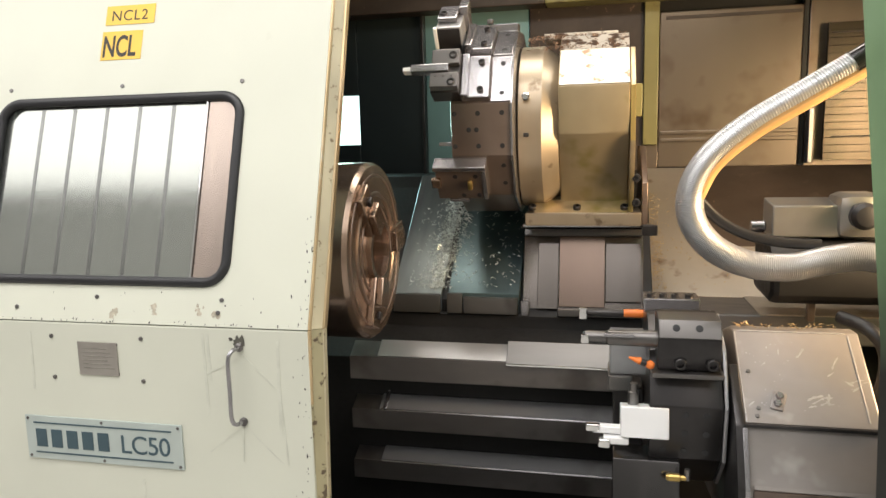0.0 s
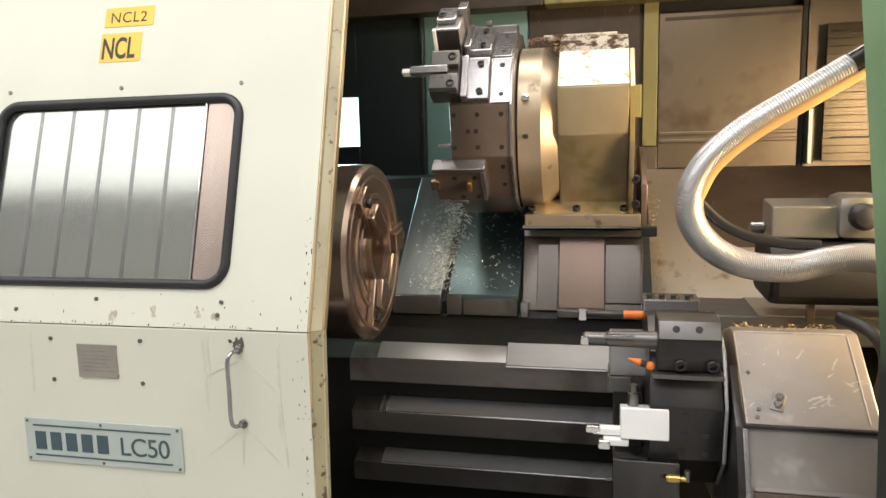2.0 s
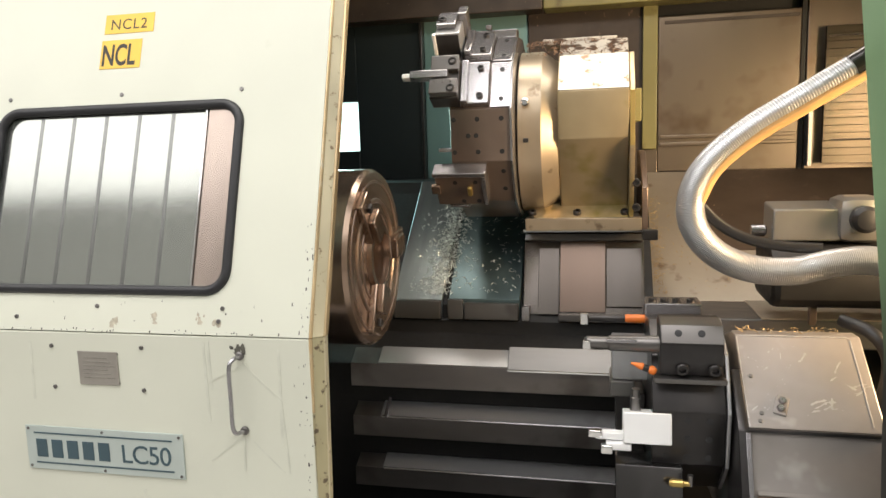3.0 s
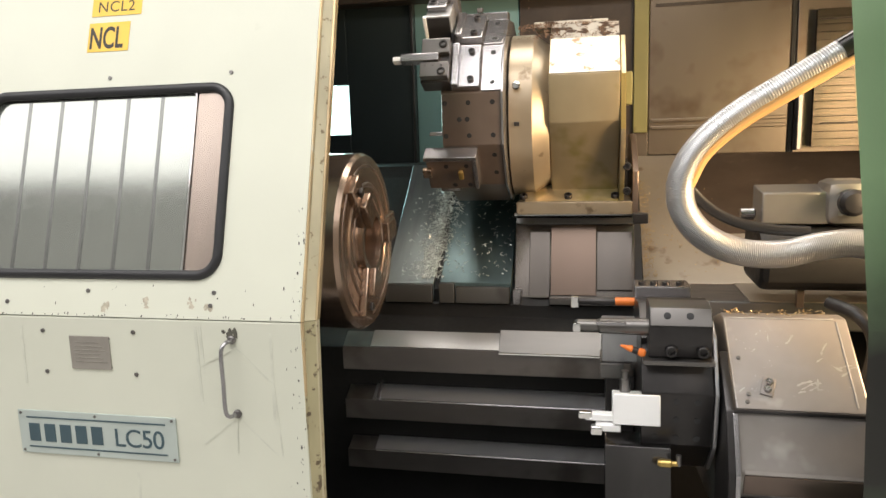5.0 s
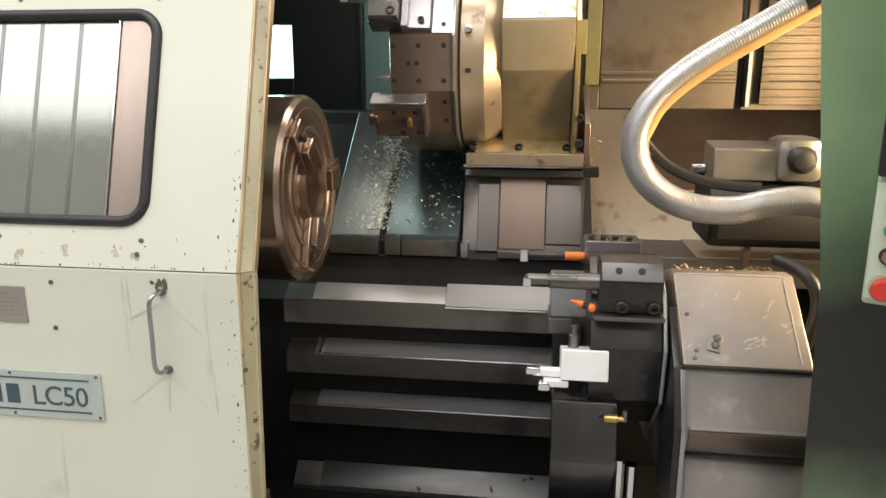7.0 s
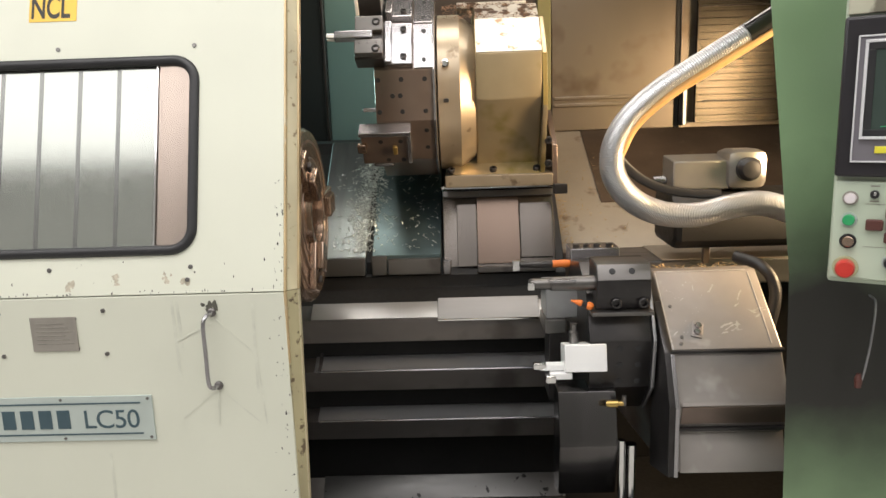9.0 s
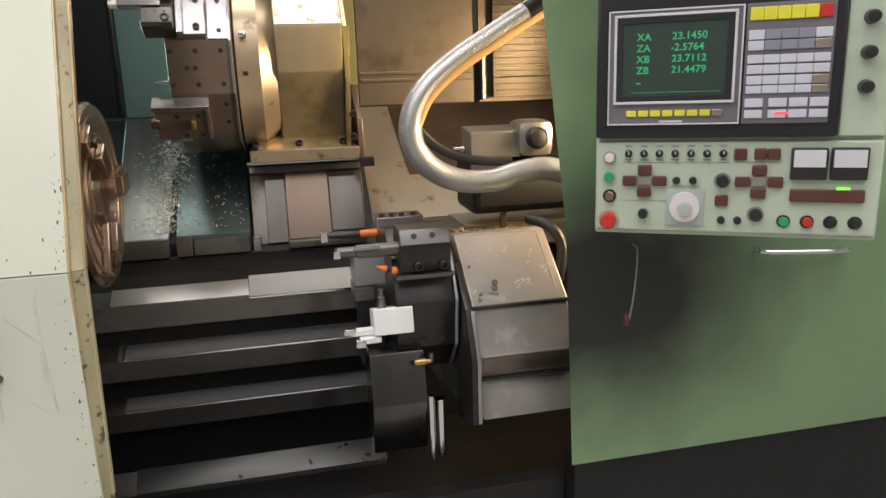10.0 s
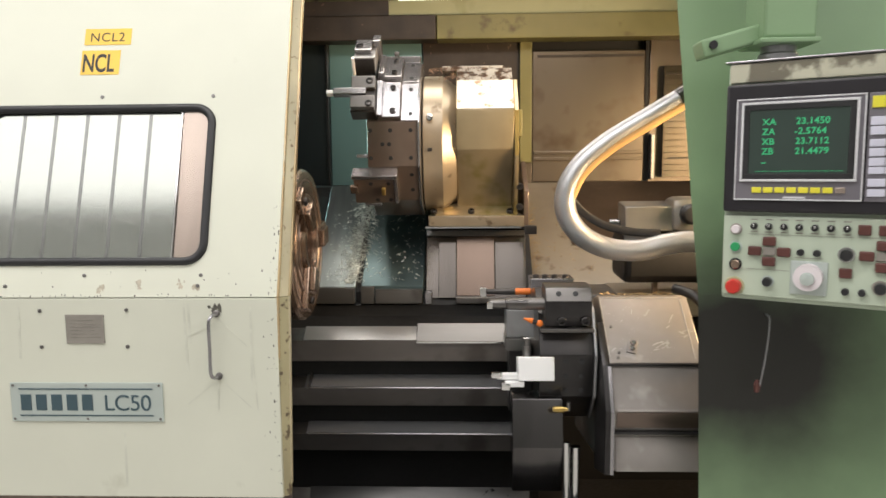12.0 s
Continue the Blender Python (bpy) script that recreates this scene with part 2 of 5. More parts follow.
WALL = mat("grey_hall_wall", (0.36, 0.36, 0.34), 0.8, var=0.05, scale=2)
CEIL = mat("white_hall_ceiling", (0.75, 0.75, 0.70), 0.8, var=0.05, scale=1)
CONCRETE = mat("concrete_floor", (0.43, 0.415, 0.385), 0.6, var=0.15, scale=2, bump=0.1)


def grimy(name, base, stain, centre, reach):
    """Paint with one large smeared patch round a place, mixing grime and shade."""
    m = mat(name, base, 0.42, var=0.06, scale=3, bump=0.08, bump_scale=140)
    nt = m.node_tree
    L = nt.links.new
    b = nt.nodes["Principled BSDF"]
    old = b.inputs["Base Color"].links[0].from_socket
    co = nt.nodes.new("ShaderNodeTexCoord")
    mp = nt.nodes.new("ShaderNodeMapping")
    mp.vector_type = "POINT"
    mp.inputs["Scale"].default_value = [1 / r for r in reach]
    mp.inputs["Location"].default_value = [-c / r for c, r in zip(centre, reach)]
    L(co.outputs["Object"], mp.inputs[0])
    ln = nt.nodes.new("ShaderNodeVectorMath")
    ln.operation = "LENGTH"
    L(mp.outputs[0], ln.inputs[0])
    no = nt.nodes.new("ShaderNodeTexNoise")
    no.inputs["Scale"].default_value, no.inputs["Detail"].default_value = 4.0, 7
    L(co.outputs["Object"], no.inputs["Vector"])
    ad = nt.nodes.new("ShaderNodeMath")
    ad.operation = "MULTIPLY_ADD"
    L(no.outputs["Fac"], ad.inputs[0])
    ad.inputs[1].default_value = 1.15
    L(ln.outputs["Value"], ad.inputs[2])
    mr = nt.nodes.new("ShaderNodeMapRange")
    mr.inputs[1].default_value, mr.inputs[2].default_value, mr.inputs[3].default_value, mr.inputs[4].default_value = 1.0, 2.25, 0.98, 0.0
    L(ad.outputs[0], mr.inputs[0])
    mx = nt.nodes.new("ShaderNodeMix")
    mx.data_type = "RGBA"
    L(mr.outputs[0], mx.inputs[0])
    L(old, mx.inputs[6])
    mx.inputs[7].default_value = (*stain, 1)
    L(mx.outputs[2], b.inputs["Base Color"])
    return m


# Black grime smear with the shade below the operator panel worked in.
GREEN_GRIME_SHADE = grimy("grime_shade_green_paint", (0.195, 0.297, 0.163), (0.014, 0.0115, 0.0115), (-0.80, -0.1, 0.90), (0.40, 1.0, 0.27))

# ---- building helpers ----
BASE = {}


def thing(name, loc, label, category, group="", kind=""):
    ob = new(name)
    ob.location = loc
    BASE[ob.name] = Vector(loc)
    return tagged(ob, label, category, group, kind)


def finish(bm, name, material, smooth=False):
    bmesh.ops.recalc_face_normals(bm, faces=bm.faces)
    me = bpy.data.meshes.new(name)
    bm.to_mesh(me)
    bm.free()
    me.materials.append(material)
    if smooth:
        me.set_sharp_from_angle(angle=radians(20))
        me.polygons.foreach_set("use_smooth", [True] * len(me.polygons))
    return me


def part(name, bm, material, parent, label="", smooth=True):
    """One mesh, given in world metres, under a thing or a part."""
    base = BASE[parent.name]
    bmesh.ops.translate(bm, vec=-base, verts=bm.verts)
    ob = new(name, finish(bm, name, material, smooth))
    ob.parent = parent
    BASE[ob.name] = base
    return tagged(ob, label)


def shared(name, me, parent, m, label=""):
    """A piece on mesh data that alike pieces share, at the world pose m."""
    ob = new(name, me)
    ob.parent = parent
    ob.matrix_basis = Matrix.Translation(-BASE[parent.name]) @ m
    BASE[ob.name] = BASE[parent.name]
    return tagged(ob, label)


def solo(name, bm, material, label, category, kind="", smooth=True, group=""):
    ob = new(name, finish(bm, name, material, smooth))
    BASE[ob.name] = Vector((0, 0, 0))
    return tagged(ob, label, category, group, kind)


def box(x0, x1, y0, y1, z0, z1, bevel=0.003, m=None, bm=None, seg=2):
    own = bmesh.new()
    bmesh.ops.create_cube(own, size=1)
    bmesh.ops.scale(own, vec=(x1 - x0, y1 - y0, z1 - z0), verts=own.verts)
    if bevel:
        bmesh.ops.bevel(own, geom=own.edges[:], offset=min(bevel, 0.45 * min(x1 - x0, y1 - y0, z1 - z0)), segments=seg, affect="EDGES", profile=0.5)
    bmesh.ops.translate(own, vec=((x0 + x1) / 2, (y0 + y1) / 2, (z0 + z1) / 2), verts=own.verts)
    if m is not None:
        bmesh.ops.transform(own, matrix=m, verts=own.verts)
    return merge(bm, own)


def merge(bm, own):
    if bm is None:
        return own
    me = bpy.data.meshes.new("tmp")
    own.to_mesh(me)
    own.free()
    bm.from_mesh(me)
    bpy.data.meshes.remove(me)
    return bm


def prism_x(pts, x0, x1, bevel=0.003, bm=None, slant=0.0):
    """A solid of the profile pts (y, z) from x0 to x1."""
    own = bmesh.new()
    a = [own.verts.new((x0, y, z)) for y, z in pts]
    b = [own.verts.new((x1, y, z)) for y, z in pts]
    own.faces.new(a)
    own.faces.new(b[::-1])
    for i in range(len(pts)):
        j = (i + 1) % len(pts)
        own.faces.new((a[i], a[j], b[j], b[i]))
    bmesh.ops.recalc_face_normals(own, faces=own.faces)
    if bevel:
        bmesh.ops.bevel(own, geom=own.edges[:], offset=bevel, segments=2, affect="EDGES", profile=0.5)
    return merge(bm, own)


def loft(rings, close=True, cap=True, bm=None):
    """A skin over rings of points of equal count."""
    own = bmesh.new()
    vs = [[own.verts.new(p) for p in r] for r in rings]
    n = len(vs[0])
    for a, b in zip(vs, vs[1:]):
        for i in range(n if close else n - 1):
            j = (i + 1) % n
            own.faces.new((a[i], a[j], b[j], b[i]))
    if cap:
        own.faces.new(vs[0][::-1])
        own.faces.new(vs[-1])
    return merge(bm, own)


def turned(profile, centre, axis="x", n=48, bm=None, squash=1.0, cap=True):
    """A body of revolution: profile rows (along the axis, radius)."""
    rings = []
    for d, r in profile:
        ring = []
        for k in range(n):
            a = 2 * math.pi * k / n
            u, v = r * math.cos(a) * squash, r * math.sin(a)
            ring.append({"x": (centre[0] + d, centre[1] + u, centre[2] + v), "y": (centre[0] + u, centre[1] + d, centre[2] + v),
                         "z": (centre[0] + u, centre[1] + v, centre[2] + d)}[axis])
        rings.append(ring)
    return loft(rings, bm=bm, cap=cap)


def aim(loc, way):
    """A pose whose z axis points along way."""
    return Matrix.Translation(loc) @ Vector(way).to_track_quat("Z", "Y").to_matrix().to_4x4()


def bolt_mesh(name, r, h, material, socket=True):
    prof = [(0, r), (h * 0.85, r), (h, r * 0.85)]
    if socket:
        prof += [(h, r * 0.55), (h * 0.35, r * 0.5)]
    return finish(turned(prof, (0, 0, 0), "z", 16), name, material, True)


def text_part(name, words, size, m, material, parent, depth=0.0006, label="", bold=0.0, spacing=1.0):
    cu = bpy.data.curves.new(name, "FONT")
    cu.body, cu.size, cu.extrude, cu.offset, cu.space_character = words, size, depth, bold, spacing
    cu.align_x, cu.align_y = "LEFT", "BOTTOM_BASELINE"
    ob = new("tmp_text", cu)
    dg = bpy.context.evaluated_depsgraph_get()
    me = bpy.data.meshes.new_from_object(ob.evaluated_get(dg))
    bpy.data.objects.remove(ob)
    me.materials.clear()
    me.materials.append(material)
    me.transform(m)
    me.transform(Matrix.Translation(-BASE[parent.name]))
    o = new(name, me)
    o.parent = parent
    BASE[o.name] = BASE[parent.name]
    return tagged(o, label)


FACING = Matrix.Rotation(math.pi / 2, 4, "X")  # text lies in xz, facing -y
SWING = Matrix.Translation((0.505, 1.36, 0)) @ Matrix(((0.857, 0.515, 0, 0), (-0.515, 0.857, 0, 0), (0, 0, 1, 0), (0, 0, 0, 1)))

# ---- the hall round the machine ----
solo("floor", box(-9, 6, -3.9, 6, -0.1, 0, 0), CONCRETE, "grey concrete workshop floor", "floor", "structure")
solo("ceiling", box(-9, 6, -3.9, 6, 4.6, 4.7, 0), CEIL, "white workshop ceiling", "ceiling", "structure")
solo("wall_south", box(-9, 6, -3.9, -3.7, 0, 4.6, 0), WALL, "plain grey workshop wall", "wall", "structure")
solo("wall_west", box(-9.2, -9, -3.9, 6, 0, 4.6, 0), WALL, "plain grey workshop wall", "wall", "structure")
solo("wall_east", box(6, 6.2, -3.9, 6, 0, 4.6, 0), WALL, "plain grey workshop wall", "wall", "structure")
solo("wall_north", box(-9, 6, 6, 6.2, 0, 4.6, 0), WALL, "plain grey workshop wall", "wall", "structure")
for lx, ly in ((-1.0, 0.4),):
    lt = thing("ceiling_light", (lx, ly, 4.6), "long white tube light under the ceiling", "ceiling light", "tube lights")
    part("housing", box(lx - 1.25, lx + 1.25, ly - 0.12, ly + 0.12, 4.2, 4.6, 0.01), CEIL, lt)
    part("tube", turned([(-1.2, 0.02), (1.2, 0.02)], (lx, ly, 4.17), "x", 12), LAMP, lt, "glowing white tube")

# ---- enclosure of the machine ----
back = solo("wall_back", box(-2.3, 2.4, 3.56, 3.64, 0, 2.6, 0), NEAR_BLACK, "dark rear wall of the machine enclosure with steel panels", "enclosure wall", "structure")
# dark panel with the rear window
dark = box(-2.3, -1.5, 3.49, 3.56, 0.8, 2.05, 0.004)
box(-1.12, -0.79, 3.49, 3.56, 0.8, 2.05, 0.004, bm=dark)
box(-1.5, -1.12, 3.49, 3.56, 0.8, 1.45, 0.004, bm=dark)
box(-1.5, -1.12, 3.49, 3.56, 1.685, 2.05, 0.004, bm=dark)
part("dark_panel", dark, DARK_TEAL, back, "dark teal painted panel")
part("window_pane", box(-1.5, -1.12, 3.53, 3.545, 1.45, 1.685, 0.002), SKY_WIN, back, "bright rear window")
part("panel_edge", box(-0.80, -0.785, 3.46, 3.50, 0.9, 2.05, 0.004), DARK_STEEL, back)
part("teal_lit_panel", box(-0.785, -0.30, 3.50, 3.55, 1.2, 2.05, 0.003), TEAL_LIT_WALL, back, "steel sheet with teal reflected light in its colour")
part("brown_panel", box(-0.297, 0.20, 3.49, 3.55, 1.2, 2.05, 0.003), DARK_BROWN, back, "dark oily brown sheet")
part("olive_strip", box(0.20, 0.262, 3.47, 3.55, 1.42, 2.05, 0.004), OLIVE, back, "olive painted strip")
part("lower_strip", box(0.20, 0.2645, 3.488, 3.55, 1.2, 1.418, 0.002), BACK_SHEET, back)
part("dirt_line", box(0.29, 0.83, 3.4805, 3.4848, 1.952, 1.966, 0.001), DARK_BROWN, back, "crust of brown dirt")
part("rear_panel", box(0.266, 0.838, 3.485, 3.55, 1.32, 1.985, 0.004), BACK_SHEET, back, "oil filmed steel sheet")
for z in (1.438, 1.470):
    part("rail", box(0.275, 0.83, 3.472, 3.486, z - 0.008, z + 0.008, 0.003), BACK_SHEET, back)
part("seam_bar", box(0.842, 0.862, 3.50, 3.55, 1.2, 2.05, 0.002), NEAR_BLACK, back)
part("stud_bar", box(0.866, 0.885, 3.44, 3.50, 1.33, 1.56, 0.003), STEEL, back)
part("right_panel", box(0.866, 1.6, 3.50, 3.55, 1.2, 2.05, 0.003), BACK_SHEET, back)
bell = thing("roll_cover", (1.05, 3.45, 1.33), "shiny horizontally slatted metal roll cover", "machine cover")
for k in range(18):
    z, lift = 1.342 + k * 0.031, 0.0012 * (k % 3)
    part("slat", box(0.925, 1.36, 3.446 + lift, 3.47, z, z + 0.0306, 0.0012), BELLOWS, bell)
part("cross_bar", box(0.955, 1.365, 3.440, 3.446, 1.437, 1.441, 0.001), DARK_STEEL, bell)
part("cross_bar", box(0.935, 1.365, 3.440, 3.446, 1.856, 1.861, 0.001), DARK_STEEL, bell)
beam = solo("trim_beam", box(-0.22, 2.3, 3.36, 3.48, 2.03, 2.15, 0.006), OLIVE, "olive painted cross beam with brown oil stains", "beam", "structure")
# Rail colour is paler than the beam, painting light from the openings.
solo("trim_upper", box(-2.2, 2.3, 3.40, 3.48, 2.152, 2.23, 0.004), PALE_OLIVE, "olive upper rail, colour paled for light from the openings", "beam", "structure")
solo("trim_dark", box(-2.2, -0.223, 3.358, 3.48, 2.03, 2.15, 0.006), DARK_BROWN, "dark brown oil covered cross beam", "beam", "structure")
solo("trim_dark_upper", box(-2.2, -0.46, 3.392, 3.399, 2.154, 2.228, 0.002), DARK_BROWN, "dark brown oil covered strip on the upper rail", "beam", "structure")
slots = solo("wall_top", box(-2.2, 2.3, 3.49, 3.55, 2.05, 2.44, 0), OLIVE, "olive upper wall with bright light openings", "enclosure wall", "structure")
for x0, x1 in ((-0.42, -0.16), (-0.10, 0.02), (0.06, 0.50)):
    part("light_opening", box(x0, x1, 3.47, 3.488, 2.245, 2.36, 0.01), LIT, slots, "bright opening to the hall")
# Unseen top sheet, added to keep hall light out of the enclosure.
solo("unseen_top_sheet", box(-2.3, 2.4, 1.95, 3.64, 2.44, 2.5, 0), NEAR_BLACK, "unseen dark sheet keeping hall light out from above", "enclosure roof", "structure")
solo("enclosure_side_west", box(-2.3, -2.24, 1.7, 3.6, 0, 2.44, 0), NEAR_BLACK, "dark side wall of the machine enclosure", "enclosure wall", "structure")
solo("enclosure_side_east", box(2.34, 2.4, 1.7, 3.6, 0, 2.44, 0), NEAR_BLACK, "dark side wall of the machine enclosure", "enclosure wall", "structure")
# unseen body for the added turret lamp
sl = thing("top_fill_lamp", (0.0, 2.45, 2.44), "added white fill lamp under the enclosure top", "lamp")
part("lamp_body", box(-0.82, 0.82, 2.27, 2.63, 2.395, 2.44, 0.006), CEIL, sl)
wl = thing("work_lamp", (1.7, 1.9, 2.44), "warm work lamp hanging from the enclosure top", "lamp")
part("stem", box(1.70, 1.72, 1.90, 1.92, 1.8, 2.44, 0.003), DARK_STEEL, wl)
part("lamp_head", box(1.69, 1.74, 1.51, 2.25, 1.12, 1.88, 0.01), DARK_STEEL, wl)
# Near-black box added over the lit floor so the bay bottom stays dark.
solo("bay_floor_cover", box(-2.2, 2.3, 1.66, 2.615, 0.0, 0.10, 0.01), NEAR_BLACK, "near-black box covering the lit floor under the way covers", "chip pan", "structure")
solo("base_front", box(-2.3, 0.53, 1.58, 1.64, 0.0, 0.40, 0.006), NEAR_BLACK, "dark machine base front below the door", "machine base", "structure")
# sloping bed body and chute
solo("bed_body", prism_x([(2.372, 0.0), (2.372, 0.74), (2.58, 0.80), (2.58, 0.845), (3.12, 1.31), (3.55, 1.31), (3.55, 0.0)], -2.2, 0.2, 0.004), NEAR_BLACK, "near-black sloping machine bed", "machine bed", "structure")
solo("bed_lower", box(-2.2, 2.3, 2.62, 3.0, 0.0, 0.8, 0.004), NEAR_BLACK, "near-black lower machine bed", "machine bed", "structure")
chute = solo("chute", prism_x([(2.70, 0.905), (3.49, 1.318), (3.49, 1.30), (2.70, 0.885)], 0.2, 1.6, 0.002), CHUTE_SHEET, "sloping oil filmed steel chute sheet", "chute", "structure")
part("chute_edge", prism_x([(2.66, 0.90), (2.70, 0.906), (2.70, 0.80), (2.66, 0.80)], 0.2, 1.6, 0.003), BROWN_STEEL, chute)
# Dark sheet painting the shadow behind the steady arm and hose.
part("shadow_sheet", prism_x([(2.96, 1.046), (3.485, 1.320), (3.485, 1.317), (2.96, 1.043)], 0.40, 1.598, 0.0008), CHUTE_SHADE, chute, "dark sheet painting the shadow on the chute")
tr_ = solo("trough", box(0.30, 1.3, 2.36, 2.60, 0.84, 0.925, 0.006), COVER_TOP, "brown oily steel trough behind the turret cover", "trough")
part("end_plate", box(0.48, 1.3, 2.352, 2.60, 0.9255, 0.930, 0.001), CHUTE_SHEET, tr_, "brown lit end plate")

# ---- slideways ----
SL = math.tan(radians(40))


sb = thing("slide_bed", (-0.5, 2.8, 0.85), "sloping steel slide bed, wet and strewn with swarf", "slideway")


def slide(name, x0, x1, lift, material, label):
    y0, y1 = 2.585, 3.06
    part(name, prism_x([(y0, 0.855), (y0, 0.918 + lift), (y1, 0.918 + lift + (y1 - y0) * SL), (y1, 0.86 + (y1 - y0) * SL), (2.64, 0.855)], x0, x1, 0.003), material, sb, label)


slide("slideway", -0.705, -0.525, 0.0, SLIDE, "wet ground steel slideway")
# Wedge added to block rear window light left of the slideway.
slide("bed_light_block", -1.30, -0.709, -0.05, NEAR_BLACK, "near-black wedge blocking rear window light beside the slideway")
slide("slideway", -0.503, -0.25, 0.004, CHIP_BLUE, "dark oily slideway")
slide("groove", -0.525, -0.503, -0.02, NEAR_BLACK, "black groove")
for x0, x1, z0, z1 in ((-0.70, -0.525, 0.852, 0.917), (-0.503, -0.445, 0.852, 0.923), (-0.444, -0.25, 0.852, 0.911), (-0.118, 0.165, 0.852, 0.875)):
    part("end_plate", box(x0, x1 - 0.003, 2.565, 2.584, z0, z1, 0.003), GREY_STEEL, sb)

# ---- way covers under the slide ----
for k, (za, zb, zc) in enumerate(((0.806, 0.767, 0.686), (0.620, 0.588, 0.517), (0.437, 0.411, 0.343), (0.176, 0.116, 0.02))):
    wc = thing("way_cover", (-0.3, 2.33, zc), "grey steel stepped way cover along the bed", "way cover", "way covers")
    xl = -0.775
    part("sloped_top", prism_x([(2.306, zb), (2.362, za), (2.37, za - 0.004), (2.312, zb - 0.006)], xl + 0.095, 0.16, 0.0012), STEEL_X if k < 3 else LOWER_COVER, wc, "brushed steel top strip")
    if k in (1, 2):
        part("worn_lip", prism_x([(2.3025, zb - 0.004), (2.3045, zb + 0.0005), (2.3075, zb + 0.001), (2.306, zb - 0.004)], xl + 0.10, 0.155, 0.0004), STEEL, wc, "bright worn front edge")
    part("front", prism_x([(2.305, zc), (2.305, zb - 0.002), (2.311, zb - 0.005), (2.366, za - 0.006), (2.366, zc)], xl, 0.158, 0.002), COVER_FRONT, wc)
    if k == 1:
        part("end_rib", prism_x([(2.302, zb - 0.002), (2.366, za + 0.012), (2.37, za), (2.306, zb - 0.008)], -0.668, -0.655, 0.001), STEEL, wc)
    if k == 0:
        part("end_cap", prism_x([(2.297, zb - 0.006), (2.362, za + 0.012), (2.376, za), (2.312, zb - 0.016)], -0.26, 0.075, 0.002), COVER_TOP, wc, "lighter steel cover piece")
        part("wiper", box(-0.26, 0.07, 2.294, 2.300, zb - 0.012, zb - 0.004, 0.002), CHROME, wc)

# ---- chuck ----
CY, CZ, CX = 2.13, 1.14, -0.612
ch = thing("chuck", (CX, CY, CZ), "large bronze tinted steel lathe chuck with stepped jaws", "chuck")
part("body", turned([(-0.42, 0.20), (-0.30, 0.20), (-0.295, 0.25), (-0.012, 0.255), (0, 0.246), (0, 0.075), (-0.09, 0.07)], (CX, CY, CZ), "x", 72), CHUCK, ch)
part("groove_ring", turned([(-0.0005, 0.172), (0.004, 0.168), (0.004, 0.160), (-0.0005, 0.156)], (CX, CY, CZ), "x", 60, cap=False), BROWN_STEEL, ch)
for r in (0.218, 0.128):
    part("groove_ring", turned([(-0.0005, r + 0.004), (0.002, r + 0.003), (0.002, r - 0.003), (-0.0005, r - 0.004)], (CX, CY, CZ), "x", 60, cap=False), BROWN_STEEL, ch)
part("bore_ring", turned([(0, 0.098), (0.016, 0.096), (0.016, 0.078), (-0.03, 0.072)], (CX, CY, CZ), "x", 48, cap=False), CHUCK, ch)
for k in range(3):
    rot = Matrix.Translation((CX, CY, CZ)) @ Matrix.Rotation(radians(38 + 120 * k), 4, "X")
    jw = box(0.0, 0.020, -0.035, 0.035, 0.085, 0.225, 0.004, m=rot)
    box(0.0205, 0.040, -0.03, 0.03, 0.085, 0.165, 0.004, m=rot, bm=jw)
    jaw = part("jaw", jw, CHUCK, ch, "stepped steel jaw")
    part("jaw_bolt", box(0.02, 0.032, -0.011, 0.011, 0.18, 0.202, 0.004, m=rot), DARK_STEEL, jaw)
hd = thing("headstock", (-1.3, 2.2, 0.8), "dark headstock nose behind the chuck", "headstock")
part("nose", turned([(-0.9, 0.30), (-0.44, 0.30), (-0.42, 0.28)], (CX, CY, CZ), "x", 40), NEAR_BLACK, hd)
part("housing", box(-2.2, -1.35, 1.95, 2.9, 0.55, 1.7, 0.03), NEAR_BLACK, hd)

# ---- upper turret ----
TY, TZ, AP = 2.71, 1.51, 0.30


def on_face(a, cy, cz, ap):
    a = radians(a)
    return Matrix(((1, 0, 0, 0), (0, math.sin(a), -math.cos(a), cy - ap * math.cos(a)), (0, math.cos(a), math.sin(a), cz + ap * math.sin(a)), (0, 0, 0, 1)))


def gon(cy, cz, ap, n, off):
    r = ap / math.cos(math.pi / n)
    return [(cy - r * math.cos(radians(off + 360 / n * k)), cz + r * math.sin(radians(off + 360 / n * k))) for k in range(n)]


HOLE = bolt_mesh("hole", 0.0078, 0.0012, BLACK, socket=False)
SOCKET = bolt_mesh("socket_bolt", 0.0105, 0.009, DARK_STEEL)
BIG_SOCKET = bolt_mesh("socket_bolt_large", 0.0135, 0.013, DARK_STEEL)
SCREW = bolt_mesh("screw", 0.0046, 0.0025, GREY_STEEL, socket=False)
SMALL_SCREW = bolt_mesh("small_screw", 0.0032, 0.0015, GREY_STEEL, socket=False)

tu = thing("turret", (-0.05, 2.75, 1.16), "twelve sided steel tool turret with an oily yellowed housing", "tool turret")
drum = part("drum", prism_x(gon(TY, TZ, AP, 12, 10), -0.442, -0.25, 0.003), BROWN_STEEL, tu, "brown oil filmed polygon tool drum")
part("drum_rim", prism_x(gon(TY, TZ, AP + 0.003, 12, 10), -0.254, -0.246, 0.001), STEEL, drum)
